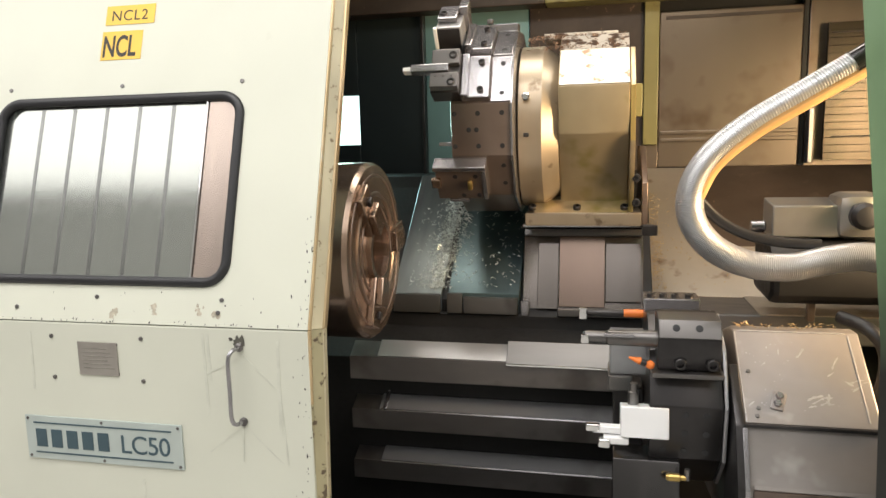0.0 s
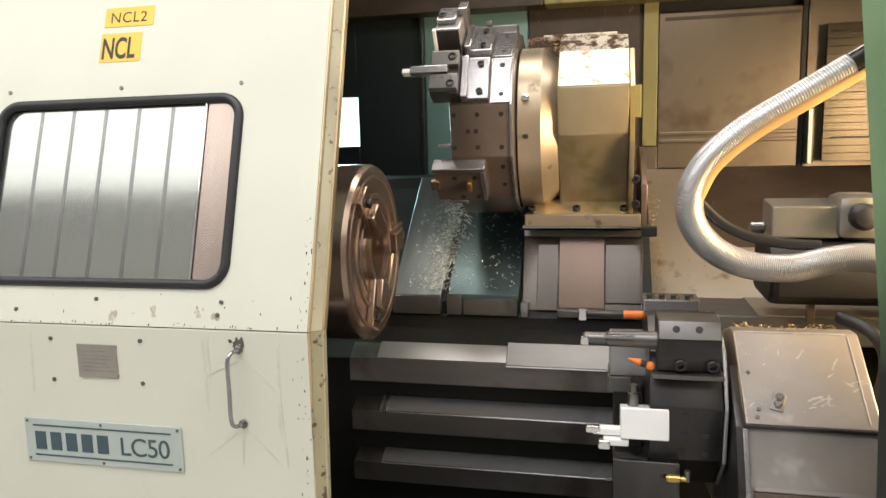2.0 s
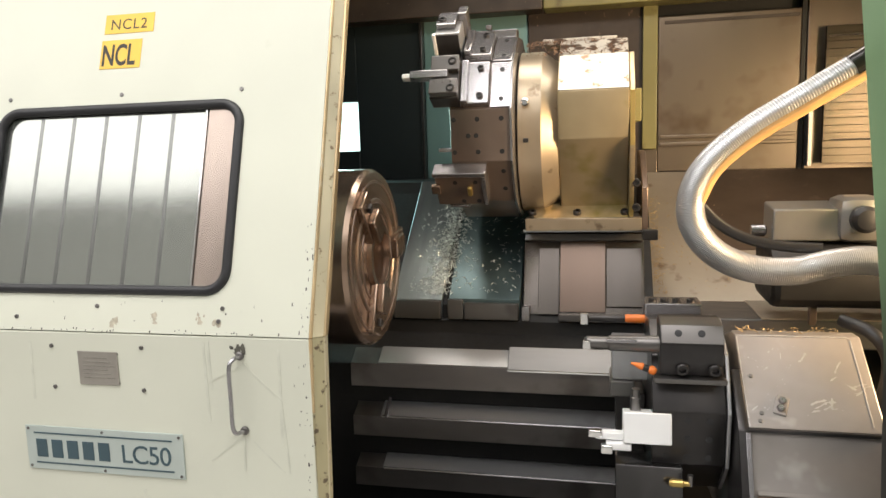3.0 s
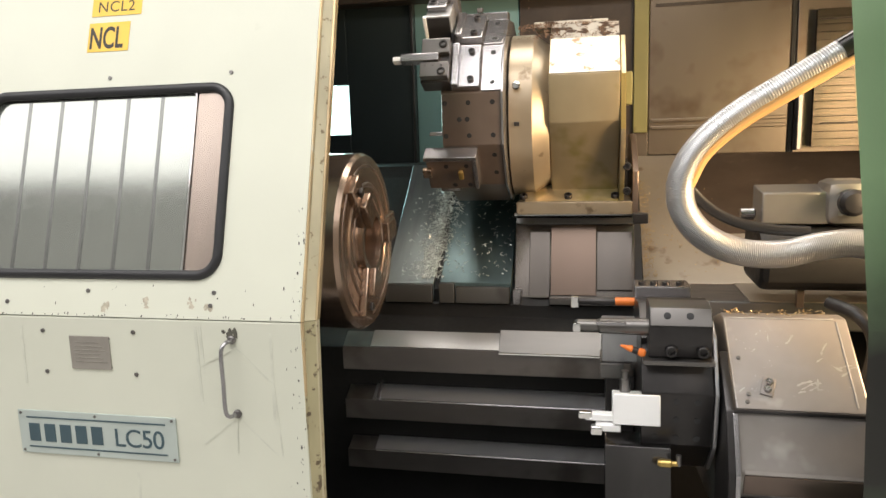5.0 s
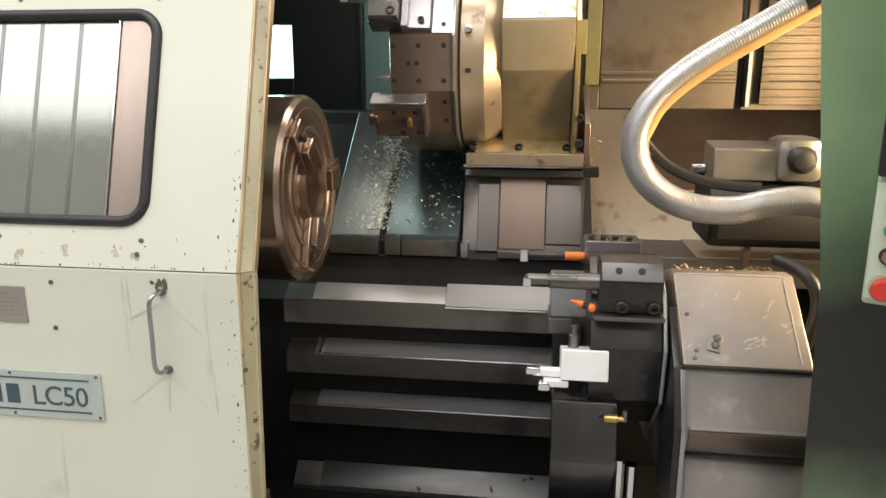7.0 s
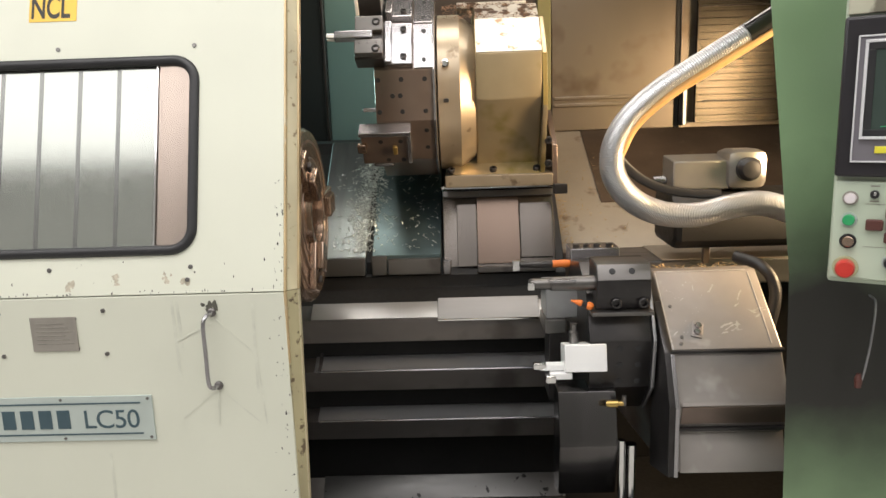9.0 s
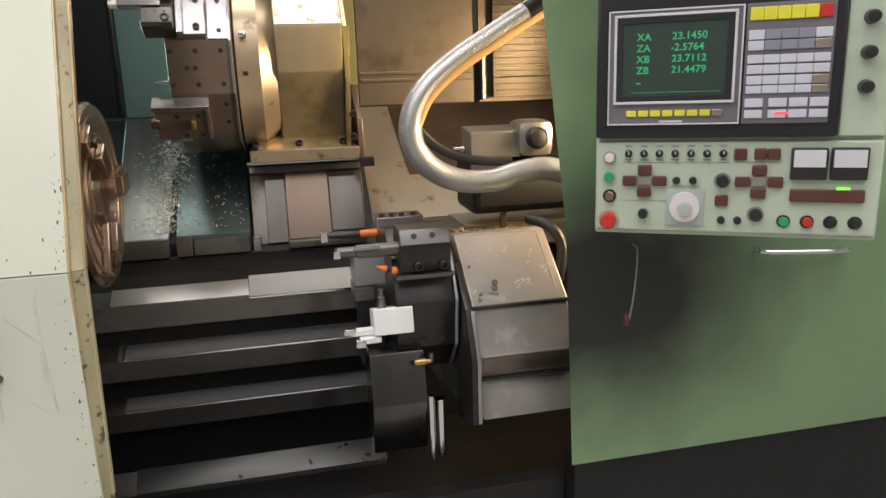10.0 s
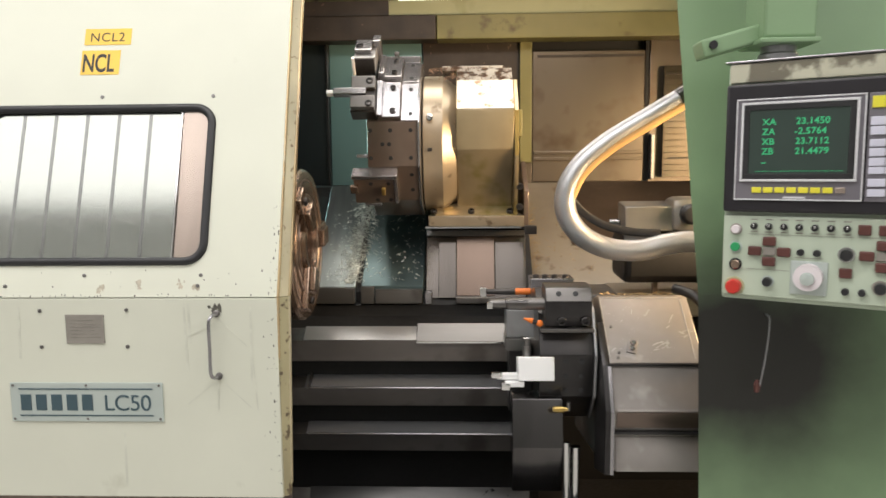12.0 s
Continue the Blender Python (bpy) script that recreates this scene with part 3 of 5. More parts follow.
# Upward faces get brighter plates: the ceiling's reflection put into the colour.
for a in (25, 55, 85):
    m = on_face(a, TY, TZ, AP)
    part("bright_face_plate", box(-0.3135, -0.252, -0.078, 0.078, 0.0, 0.008, 0.002, m=m), STEEL, drum, "brighter steel plate painting the reflection on an upward face")
    for t in (-0.05, 0.052):
        shared("hole", HOLE, drum, m @ Matrix.Translation((-0.279, t, 0.008)))
m = on_face(-5, TY, TZ, AP)
for x in (-0.43, -0.355, -0.279):
    for t in (-0.051, 0.051):
        shared("hole", HOLE, drum, m @ Matrix.Translation((x, t, 0)))
for x in (-0.385, -0.36):
    shared("hole", HOLE, drum, m @ Matrix.Translation((x, 0, 0)))
m = on_face(-35, TY, TZ, AP)
for t in (-0.03, 0.04):
    shared("hole", HOLE, drum, m @ Matrix.Translation((-0.279, t, 0)))


def holder(a, turret, cy, cz, ap):
    """A turning tool holder: clamp plate, block and shank."""
    m = on_face(a, cy, cz, ap)
    h = part("tool_holder", box(-0.402, -0.316, -0.074, 0.070, 0.0, 0.030, 0.003, m=m), STEEL, turret, "ground steel tool holder")
    part("clamp_step", box(-0.402, -0.380, -0.074, 0.070, 0.0305, 0.046, 0.003, m=m), STEEL, h)
    for t in (-0.05, 0.045):
        shared("clamp_bolt", SOCKET, h, m @ Matrix.Translation((-0.343, t, 0.030)))
    return h, m


h, m = holder(25, tu, TY, TZ, AP)
part("block", box(-0.495, -0.404, -0.070, 0.072, 0.0, 0.062, 0.004, m=m), DARK_STEEL, h, "dark steel tool block")
part("block_front", box(-0.492, -0.404, -0.066, -0.016, 0.0625, 0.088, 0.003, m=m), GREY_STEEL, h)
part("block_front", box(-0.492, -0.404, 0.018, 0.068, 0.0625, 0.082, 0.003, m=m), GREY_STEEL, h)
for x, t, n in ((-0.424, 0.046, 0.082), (-0.424, -0.050, 0.088)):
    shared("block_bolt", BIG_SOCKET, h, m @ Matrix.Translation((x, t, n - 0.008)))
for x in (-0.475, -0.45, -0.424):
    shared("block_screw", SCREW, h, m @ Matrix.Translation((x, -0.026, 0.088)))
part("shank", box(-0.555, -0.435, -0.012, 0.013, 0.0625, 0.092, 0.003, m=m), STEEL, h, "bright steel tool shank")
part("insert", box(-0.580, -0.552, -0.010, 0.006, 0.066, 0.090, 0.003, m=m), WHITE_STEEL, h)
h, m = holder(55, tu, TY, TZ, AP)
part("block", box(-0.49, -0.41, -0.06, 0.055, 0.0, 0.10, 0.004, m=m), STEEL_X, h, "steel boring block")
part("block_cap", box(-0.488, -0.425, -0.030, 0.055, 0.1005, 0.118, 0.004, m=m), STEEL, h, "bright steel block cap")
part("block_face", box(-0.486, -0.414, -0.0625, -0.0605, 0.012, 0.095, 0.001, m=m), DARK_STEEL, h)
part("bracket", box(-0.424, -0.395, 0.02, 0.07, 0.031, 0.128, 0.003, m=m), STEEL, h)
shared("block_bolt", BIG_SOCKET, h, m @ Matrix.Translation((-0.47, 0.0, 0.110)))
part("insert", box(-0.498, -0.487, -0.066, -0.05, 0.03, 0.10, 0.002, m=m), WHITE_STEEL, h)
m = on_face(85, TY, TZ, AP)
top = part("top_bracket", box(-0.40, -0.256, -0.02, 0.05, 0.009, 0.035, 0.003, m=m), STEEL, tu)
part("top_post", box(-0.36, -0.340, -0.03, -0.01, 0.036, 0.052, 0.003, m=m), STEEL, top)
m = on_face(-35, TY, TZ, AP)
lb = part("lower_block", box(-0.495, -0.345, -0.055, 0.058, 0.0, 0.05, 0.004, m=m), BROWN_STEEL, tu, "brown oily lower tool block")
part("block_edge", box(-0.50, -0.33, 0.0585, 0.074, 0.0, 0.056, 0.002, m=m), STEEL, lb)
part("block_side", box(-0.3445, -0.331, -0.055, 0.058, 0.0, 0.054, 0.002, m=m), STEEL, lb)
part("block_foot", box(-0.46, -0.395, -0.068, -0.056, 0.0, 0.05, 0.002, m=m), STEEL, lb)
part("insert", box(-0.507, -0.478, 0.0, 0.034, 0.0505, 0.066, 0.003, m=m), CHUCK, lb)
part("nozzle", box(-0.392, -0.376, -0.012, 0.022, 0.0505, 0.064, 0.005, m=m), BRASS, lb, "brass coolant nozzle")
for x, t in ((-0.43, 0.035), (-0.365, 0.035), (-0.41, -0.04), (-0.36, -0.04)):
    shared("hole", HOLE, lb, m @ Matrix.Translation((x, t, 0.05)))
part("side_tip", box(-0.485, -0.443, TY - 0.29, TY - 0.26, 1.435, 1.448, 0.003), STEEL, tu)

fl = part("flange", turned([(0.0, 0.262), (0.004, 0.272), (0.078, 0.272), (0.130, 0.232), (0.135, 0.10)], (-0.243, 2.70, 1.492), "x", 72, squash=0.76), FLANGE, tu, "round yellowed turret flange")
part("flange_knob", turned([(0, 0.013), (-0.02, 0.013), (-0.024, 0.009)], (-0.214, 2.505, 1.586), "y", 16), CHROME, fl)
part("flange_slot", box(-0.222, -0.204, 2.486, 2.50, 1.458, 1.472, 0.003), DARK_STEEL, fl)
hs = part("housing", prism_x([(2.66, 1.205), (2.645, 1.245), (2.505, 1.467), (2.502, 1.617), (2.60, 1.735), (2.68, 1.79), (3.02, 1.79), (3.02, 1.205)], -0.112, 0.110, 0.006), YELLOWED, tu, "oily yellow faceted housing")
part("housing_end", prism_x([(2.60, 1.205), (2.50, 1.43), (2.515, 1.61), (2.62, 1.74), (3.03, 1.76), (3.03, 1.205)], 0.1115, 0.128, 0.003), YELLOWED, hs)
part("inspection_cover", box(-0.17, 0.075, 2.70, 2.86, 1.786, 1.806, 0.002), DIRTY_TOP, hs, "pale plate with peeling brown dirt")
part("top_skin", prism_x([(2.601, 1.7375), (2.6805, 1.7925), (2.70, 1.7925), (2.70, 1.789), (2.681, 1.789), (2.603, 1.734)], -0.109, 0.109, 0.0006), DIRTY_TOP, hs, "dirty sloping top facet")
part("front_skin", prism_x([(2.5005, 1.6190), (2.5985, 1.7365), (2.6005, 1.7345), (2.5025, 1.6165)], -0.109, 0.109, 0.0005), SPLASHED, hs, "bright dirt splashed facet")
part("yellow_lug", box(0.1305, 0.160, 2.76, 2.86, 1.522, 1.634, 0.004), OLIVE, hs, "yellow painted lug")
part("end_ridge", prism_x([(2.497, 1.44), (2.512, 1.612), (2.516, 1.612), (2.502, 1.44)], 0.112, 0.127, 0.0008), BRASS, hs)
part("base_fillet", prism_x([(2.665, 1.252), (2.592, 1.2045), (2.70, 1.2045), (2.70, 1.252)], -0.20, 0.1105, 0.002), YELLOWED, tu)
bp = part("base_plate", box(-0.228, 0.155, 2.585, 3.03, 1.160, 1.204, 0.004), FLANGE, tu, "bolted base plate")
for x in (-0.205, -0.055, 0.10):
    shared("base_bolt", BIG_SOCKET, bp, aim((x, 2.612, 1.2165), (0, -0.45, 0.9)))
for z in (1.24, 1.32):
    shared("side_bolt", BIG_SOCKET, bp, aim((0.135, 2.56, z), (0, -1, 0)))
part("side_rail", prism_x([(2.62, 1.16), (2.62, 1.30), (2.80, 1.42), (3.0, 1.42), (3.0, 1.16)], 0.156, 0.176, 0.003), BROWN_STEEL, tu)
part("side_lug", box(0.156, 0.205, 2.57, 2.60, 1.13, 1.165, 0.004), DARK_STEEL, tu)

# ---- saddle ----
sd = thing("saddle", (-0.03, 2.75, 0.86), "ground steel saddle carrying the upper turret", "saddle")
part("body", prism_x([(2.605, 0.866), (2.708, 1.14), (3.05, 1.158), (3.05, 0.90), (2.66, 0.866)], -0.242, 0.168, 0.003), SADDLE, sd)


def on_saddle(x0, x1, s0, s1, h, material, name, label=""):
    a = math.atan2(0.103, 0.274)
    m = Matrix.Translation((0, 2.605, 0.866)) @ Matrix.Rotation(-a, 4, "X")
    part(name, box(x0, x1, -h, -0.0005, s0, s1, 0.002, m=m), material, sd, label)


on_saddle(-0.190, -0.118, 0.0, 0.235, 0.012, SADDLE, "left_plate")
on_saddle(-0.1165, 0.040, 0.01, 0.262, 0.006, SADDLE_BROWN, "centre_plate", "copper tinted ground plate")
on_saddle(0.0415, 0.160, 0.03, 0.235, 0.012, SADDLE, "right_plate")
on_saddle(-0.240, 0.166, 0.262, 0.285, 0.016, COVER_TOP, "upper_bar")
for x in (-0.21, -0.15, 0.02, 0.10, 0.15):
    shared("bar_screw", SCREW, sd, aim((x, 2.688, 1.125), (0, -1, 0.35)))
part("lip", box(-0.246, 0.192, 2.678, 2.708, 1.144, 1.157, 0.003), CHROME, sd, "bright worn edge strip")
part("foot", box(-0.245, -0.215, 2.575, 2.62, 0.846, 0.90, 0.004), STEEL, sd)

# ---- lower turret ----
BY, BZ, BP = 1.94, 0.825, 0.195
lt = thing("lower_turret", (0.35, 2.05, 0.45), "lower tool turret with a scuffed grey cover", "tool turret")
ld = part("drum", prism_x(gon(BY, BZ, BP, 10, 10), 0.135, 0.288, 0.003), TOOL_DRUM, lt, "dark polygon tool drum")
part("drum_lip", prism_x(gon(BY, BZ, BP + 0.004, 10, 10), 0.290, 0.298, 0.001), STEEL_X, ld)
m = on_face(-8, BY, BZ, BP)
for x in (0.165, 0.21, 0.255):
    for t in (-0.045, 0.0, 0.045):
        shared("hole", HOLE, ld, m @ Matrix.Translation((x, t, 0)))
# tool block with two bolts
tb = part("tool_block", prism_x([(1.735, 0.945), (1.722, 0.975), (1.722, 1.018), (1.738, 1.054), (1.83, 1.058), (1.83, 0.945)], 0.148, 0.278, 0.003), DARK_STEEL, lt, "black steel tool block with socket bolts")
part("block_top", prism_x([(1.7195, 1.020), (1.7355, 1.056), (1.80, 1.060), (1.80, 1.0575), (1.739, 1.0542), (1.7225, 1.0185)], 0.150, 0.276, 0.0008), GREY_STEEL, tb)
for x in (0.185, 0.232):
    shared("hole", HOLE, tb, aim((x, 1.729, 1.040), (0, -0.91, 0.41)))
for x in (0.194, 0.260):
    shared("block_bolt", BIG_SOCKET, tb, aim((x, 1.728, 0.964), (0, -0.95, -0.1)))
part("block_base", box(0.135, 0.285, 1.715, 1.80, 0.932, 0.943, 0.003), GREY_STEEL, tb)
ba = part("boring_bar", turned([(0.0, 0.010), (0.006, 0.014), (0.05, 0.014), (0.055, 0.017), (0.165, 0.019)], (-0.012, 1.76, 1.006), "x", 24), GREY_STEEL, lt, "grey steel boring bar")
part("bar_flat", box(0.035, 0.10, 1.738, 1.748, 1.012, 1.020, 0.002), STEEL, ba)
part("insert", box(-0.016, 0.002, 1.742, 1.752, 0.994, 1.014, 0.003), CHROME, ba)
bb = part("boring_bar", turned([(0.0, 0.008), (0.01, 0.009), (0.04, 0.009), (0.05, 0.0105), (0.10, 0.0105), (0.105, 0.0098), (0.22, 0.0098)], (-0.02, 2.07, 0.987), "x", 24), DARK_STEEL, lt, "black boring bar with orange sleeve")
part("sleeve", turned([(0, 0.0106), (0.006, 0.0112), (0.018, 0.0107), (0.034, 0.0116), (0.048, 0.0107), (0.056, 0.0100)], (0.086, 2.07, 0.988), "x", 20), ORANGE, bb, "orange plastic sleeve")
part("insert", box(-0.03, -0.008, 2.050, 2.062, 0.972, 1.004, 0.003), CHROME, bb)
part("rear_block", box(0.135, 0.275, 2.05, 2.14, 0.985, 1.034, 0.004), STEEL, lt, "grey rear tool block")
for x in (0.155, 0.185, 0.215, 0.25):
    shared("rear_bolt", SOCKET, lt, Matrix.Translation((x, 2.075, 1.034)))
gb = part("guide_block", box(0.05, 0.16, 1.93, 2.05, 0.866, 0.955, 0.004), STEEL_X, lt, "grey steel guide block")
part("guide_step", box(0.046, 0.105, 1.92, 2.04, 0.825, 0.865, 0.004), GREY_STEEL, gb)
part("guide_leg", box(0.06, 0.132, 1.95, 2.05, 0.62, 0.824, 0.004), DARK_STEEL, gb)
def leaning(bm, at, degrees):
    """Tips a body about at, its far end down."""
    bmesh.ops.rotate(bm, cent=at, matrix=Matrix.Rotation(radians(degrees), 3, "Y"), verts=bm.verts)
    return bm


NZ = (0.112, 1.735, 0.960)
nz = part("coolant_nozzle", leaning(turned([(0.0, 0.002), (0.018, 0.0065), (0.024, 0.0085), (0.027, 0.007)], (0.086, 1.735, 0.962), "x", 16), NZ, 17), ORANGE, lt, "orange coolant nozzle")
part("nozzle_collar", leaning(turned([(0.0, 0.0075), (0.012, 0.0075)], (0.113, 1.735, 0.961), "x", 14), NZ, 17), DARK_STEEL, nz)
part("nozzle_ball", leaning(turned([(0.0, 0.006), (0.005, 0.0095), (0.012, 0.0095), (0.017, 0.006)], (0.125, 1.735, 0.961), "x", 14), NZ, 17), ORANGE, nz)
wb = part("white_block", box(0.072, 0.175, 1.722, 1.80, 0.782, 0.850, 0.003, m=Matrix.Translation((0.12, 1.76, 0.81)) @ Matrix.Rotation(radians(-14), 4, "X") @ Matrix.Translation((-0.12, -1.76, -0.81))), WHITE_STEEL, lt, "bright steel tool holder block")
part("holder_tail", box(0.012, 0.074, 1.735, 1.76, 0.79, 0.806, 0.003), WHITE_STEEL, wb)
part("holder_tip", box(-0.004, 0.028, 1.732, 1.75, 0.794, 0.811, 0.004), CHROME, wb)
part("holder_tail", box(0.035, 0.09, 1.72, 1.745, 0.772, 0.788, 0.003), WHITE_STEEL, wb)
part("holder_tip", box(0.024, 0.05, 1.715, 1.738, 0.764, 0.784, 0.004), CHROME, wb)
part("upper_stub", turned([(0, 0.012), (0.03, 0.012), (0.032, 0.009), (0.05, 0.009)], (0.10, 1.77, 0.85), "z", 14), GREY_STEEL, wb)
br = part("brass_fitting", turned([(0.0, 0.006), (0.006, 0.009), (0.028, 0.009), (0.03, 0.006), (0.042, 0.006)], (0.168, 1.70, 0.716), "x", 12), BRASS, lt, "brass hose fitting")
part("fitting_elbow", turned([(0.0, 0.006), (0.024, 0.006)], (0.212, 1.70, 0.712), "z", 12), GREY_STEEL, br)
part("lower_guard", prism_x([(1.735, 0.735), (1.70, 0.60), (1.73, 0.46), (1.82, 0.44), (1.82, 0.735)], 0.056, 0.20, 0.004), DARK_GLOSS, lt, "reflective lower tool block")
part("guard_pipe", turned([(0.0, 0.014), (0.16, 0.014)], (0.235, 1.72, 0.44), "z", 16), CHROME, lt)
part("guard_pipe", turned([(0.0, 0.009), (0.18, 0.009)], (0.208, 1.70, 0.44), "z", 16), CHROME, lt)
cv = part("cover", prism_x([(1.885, 1.002), (1.702, 0.850), (1.703, 0.842), (1.649, 0.733), (1.660, 0.676), (1.673, 0.655), (1.648, 0.560), (1.75, 0.52), (2.32, 0.44), (2.32, 0.86), (1.93, 1.0)], 0.325, 0.588, 0.005), CAST, lt, "scuffed grey turret cover")
part("cover_seam", box(0.322, 0.591, 1.694, 1.72, 0.841, 0.849, 0.002), DARK_STEEL, cv)
part("cover_panel", prism_x([(1.7005, 0.836), (1.6465, 0.727), (1.650, 0.725), (1.706, 0.836)], 0.336, 0.583, 0.002), CAST, cv, "sloping grey lower panel")
# Brown strip darkens the overhanging facet with its own shade.
part("underside_shade", prism_x([(1.6445, 0.7255), (1.6565, 0.679), (1.662, 0.679), (1.650, 0.7255)], 0.336, 0.586, 0.0015), BROWN_STEEL, cv, "brown strip painting the shade on the overhanging underside")
part("cover_rib", box(0.333, 0.591, 1.652, 1.675, 0.661, 0.669, 0.002), DARK_STEEL, cv)
part("cover_panel", prism_x([(1.6705, 0.650), (1.6455, 0.558), (1.650, 0.556), (1.675, 0.650)], 0.336, 0.586, 0.002), CAST, cv, "grey bottom panel")
part("left_channel", prism_x([(1.80, 0.945), (1.694, 0.846), (1.640, 0.73), (1.640, 0.55), (1.80, 0.50)], 0.304, 0.3245, 0.003), DARK_STEEL, cv)
part("channel_edge", prism_x([(1.690, 0.842), (1.636, 0.728), (1.636, 0.552), (1.639, 0.552), (1.639, 0.727), (1.693, 0.841)], 0.318, 0.3275, 0.0006), STEEL, cv)
nrm = Vector((0, -0.639, 0.769))
boss_at = aim((0.396, 1.743, 0.884), nrm)
part("cover_boss", box(-0.013, 0.013, -0.023, 0.023, 0.0, 0.005, 0.0045, m=boss_at @ Matrix.Rotation(radians(-18), 4, "Z")), CAST, cv, "worn oval boss with two bolts")
for s in (-0.0095, 0.0095):
    bt = turned([(0.004, 0.0085), (0.011, 0.0085), (0.013, 0.0065)], (0, 0, 0), "z", 6)
    bmesh.ops.transform(bt, matrix=boss_at @ Matrix.Rotation(radians(-18), 4, "Z") @ Matrix.Translation((0, s, 0)), verts=bt.verts)
    part("boss_bolt", bt, STEEL, cv)
for x, z in ((0.345, 0.93), (0.35, 0.86), (0.355, 0.872)):
    shared("cover_screw", SCREW, cv, aim((x, 1.885 - (1.002 - z) * 1.204 - 0.0005, z), nrm))

# ---- steady arm behind the hose ----
st = thing("steady_arm", (0.6, 2.25, 1.0), "silver steel block with a black round knob on a dark base", "machine arm")
part("block", prism_x([(2.28, 1.165), (2.28, 1.254), (2.40, 1.268), (2.40, 1.165)], 0.486, 0.66, 0.006), SILVER, st)
part("bracket", box(0.645, 0.775, 2.26, 2.40, 1.16, 1.285, 0.03), SILVER, st)
part("knob", turned([(0, 0.036), (-0.02, 0.036), (-0.032, 0.026), (-0.036, 0.01)], (0.706, 2.26, 1.227), "y", 28), BLACK, st, "black round knob")
part("bolt", turned([(0, 0.017), (0.035, 0.017), (0.04, 0.012)], (0.44, 2.33, 1.19), "x", 18), STEEL, st)
part("dark_base", prism_x([(2.20, 1.015), (2.20, 1.10), (2.27, 1.155), (2.45, 1.155), (2.45, 0.99), (2.24, 0.985)], 0.475, 1.3, 0.02), NEAR_BLACK, st)
part("post", box(0.585, 0.605, 2.27, 2.29, 0.931, 1.0, 0.003), BROWN_STEEL, st)


# ---- flexible hose ----
def bez(pts, n):
    """A smooth line through pts."""
    out = []
    p = [Vector(q) for q in pts]
    p = [2 * p[0] - p[1]] + p + [2 * p[-1] - p[-2]]
    for i in range(1, len(p) - 2):
        for k in range(n):
            t = k / n
            a, b, c, d = p[i - 1:i + 3]
            out.append(0.5 * ((2 * b) + (c - a) * t + (2 * a - 5 * b + 4 * c - d) * t * t + (3 * b - a - 3 * c + d) * t ** 3))
    out.append(p[-2])
    return out


def tube(line, radius, n=14, wide=1.0, bm=None, keen=1.0):
    """A tube along line; radius may follow the index; wide stretches it in y; keen above 1 flattens its flanks."""
    def bent(v):
        return math.copysign(abs(v) ** keen, v)

    rings = []
    for i, q in enumerate(line):
        t = (line[min(i + 1, len(line) - 1)] - line[max(i - 1, 0)]).normalized()
        side = Vector((0, 1, 0)) if abs(t.y) < 0.95 else Vector((1, 0, 0))
        up = t.cross(side).normalized()
        side = up.cross(t).normalized()
        r = radius(i) if callable(radius) else radius
        rings.append([q + up * (r * bent(math.cos(2 * math.pi * k / n))) + side * (r * wide * bent(math.sin(2 * math.pi * k / n))) for k in range(n)])
    return loft(rings, bm=bm)


HOSE_PTS = [(0.709, 1.98, 1.681), (0.6, 1.98, 1.615), (0.481, 1.98, 1.545), (0.363, 1.98, 1.473), (0.278, 1.98, 1.399), (0.237, 1.98, 1.321), (0.241, 1.98, 1.243), (0.291, 1.98, 1.177), (0.372, 1.98, 1.139), (0.467, 1.98, 1.133), (0.551, 1.98, 1.152), (0.635, 1.98, 1.159), (0.729, 1.98, 1.131), (0.867, 1.98, 1.084)]


def hose_radius(i):
    swell = min(max((i - 220) / 260, 0.0), 1.0)
    return 0.0254 + 0.0068 * swell + (0.0018 if i % 4 < 2 else 0.0)


hose = thing("flexible_hose", (0.4, 2.05, 1.1), "bent ribbed silver metal conduit hose", "hose")
line = bez(HOSE_PTS, 88)
part("ribbed_cover", tube(line, hose_radius, 28, keen=1.22), HOSE, hose)
# Darker tube laid over the hose's top end.
part("dark_end", tube(line[8:110], 0.0278, 24), DARK_GLOSS, hose, "darker top end of the hose")
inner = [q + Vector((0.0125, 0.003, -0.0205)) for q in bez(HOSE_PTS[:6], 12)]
part("lit_underside", tube(inner, 0.018, 16, 1.2), HOSE_WARM_LIGHT, hose, "hose underside with warm lamp light painted orange")
part("strap", tube(bez([(0.259, 2.02, 1.291), (0.293, 2.02, 1.254), (0.333, 2.02, 1.224), (0.389, 2.02, 1.2), (0.463, 2.02, 1.186), (0.54, 2.02, 1.182)], 8), 0.013, 14, 0.6), BLACK, hose, "black rubber strap inside the bend")

cable = tube(bez([(0.60, 2.05, 1.0), (0.645, 1.98, 0.985), (0.672, 1.95, 0.93), (0.655, 1.93, 0.84), (0.62, 1.93, 0.76), (0.64, 1.93, 0.62), (0.64, 1.95, 0.45)], 10), 0.016, 18)
solo("cable", cable, BLACK, "black flexible cable beside the turret cover", "cable")

# ---- sliding door ----
DX, DY, DZ, TIL = -0.533, 1.445, 1.083, radians(17.62)
UPM = Matrix.Translation((0, DY, DZ)) @ Matrix(((1, 0, 0, 0), (0, math.sin(TIL), -math.cos(TIL), 0), (0, math.cos(TIL), math.sin(TIL), 0), (0, 0, 0, 1)))
CT = math.cos(TIL)


def vz(z):
    return (z - DZ) / CT


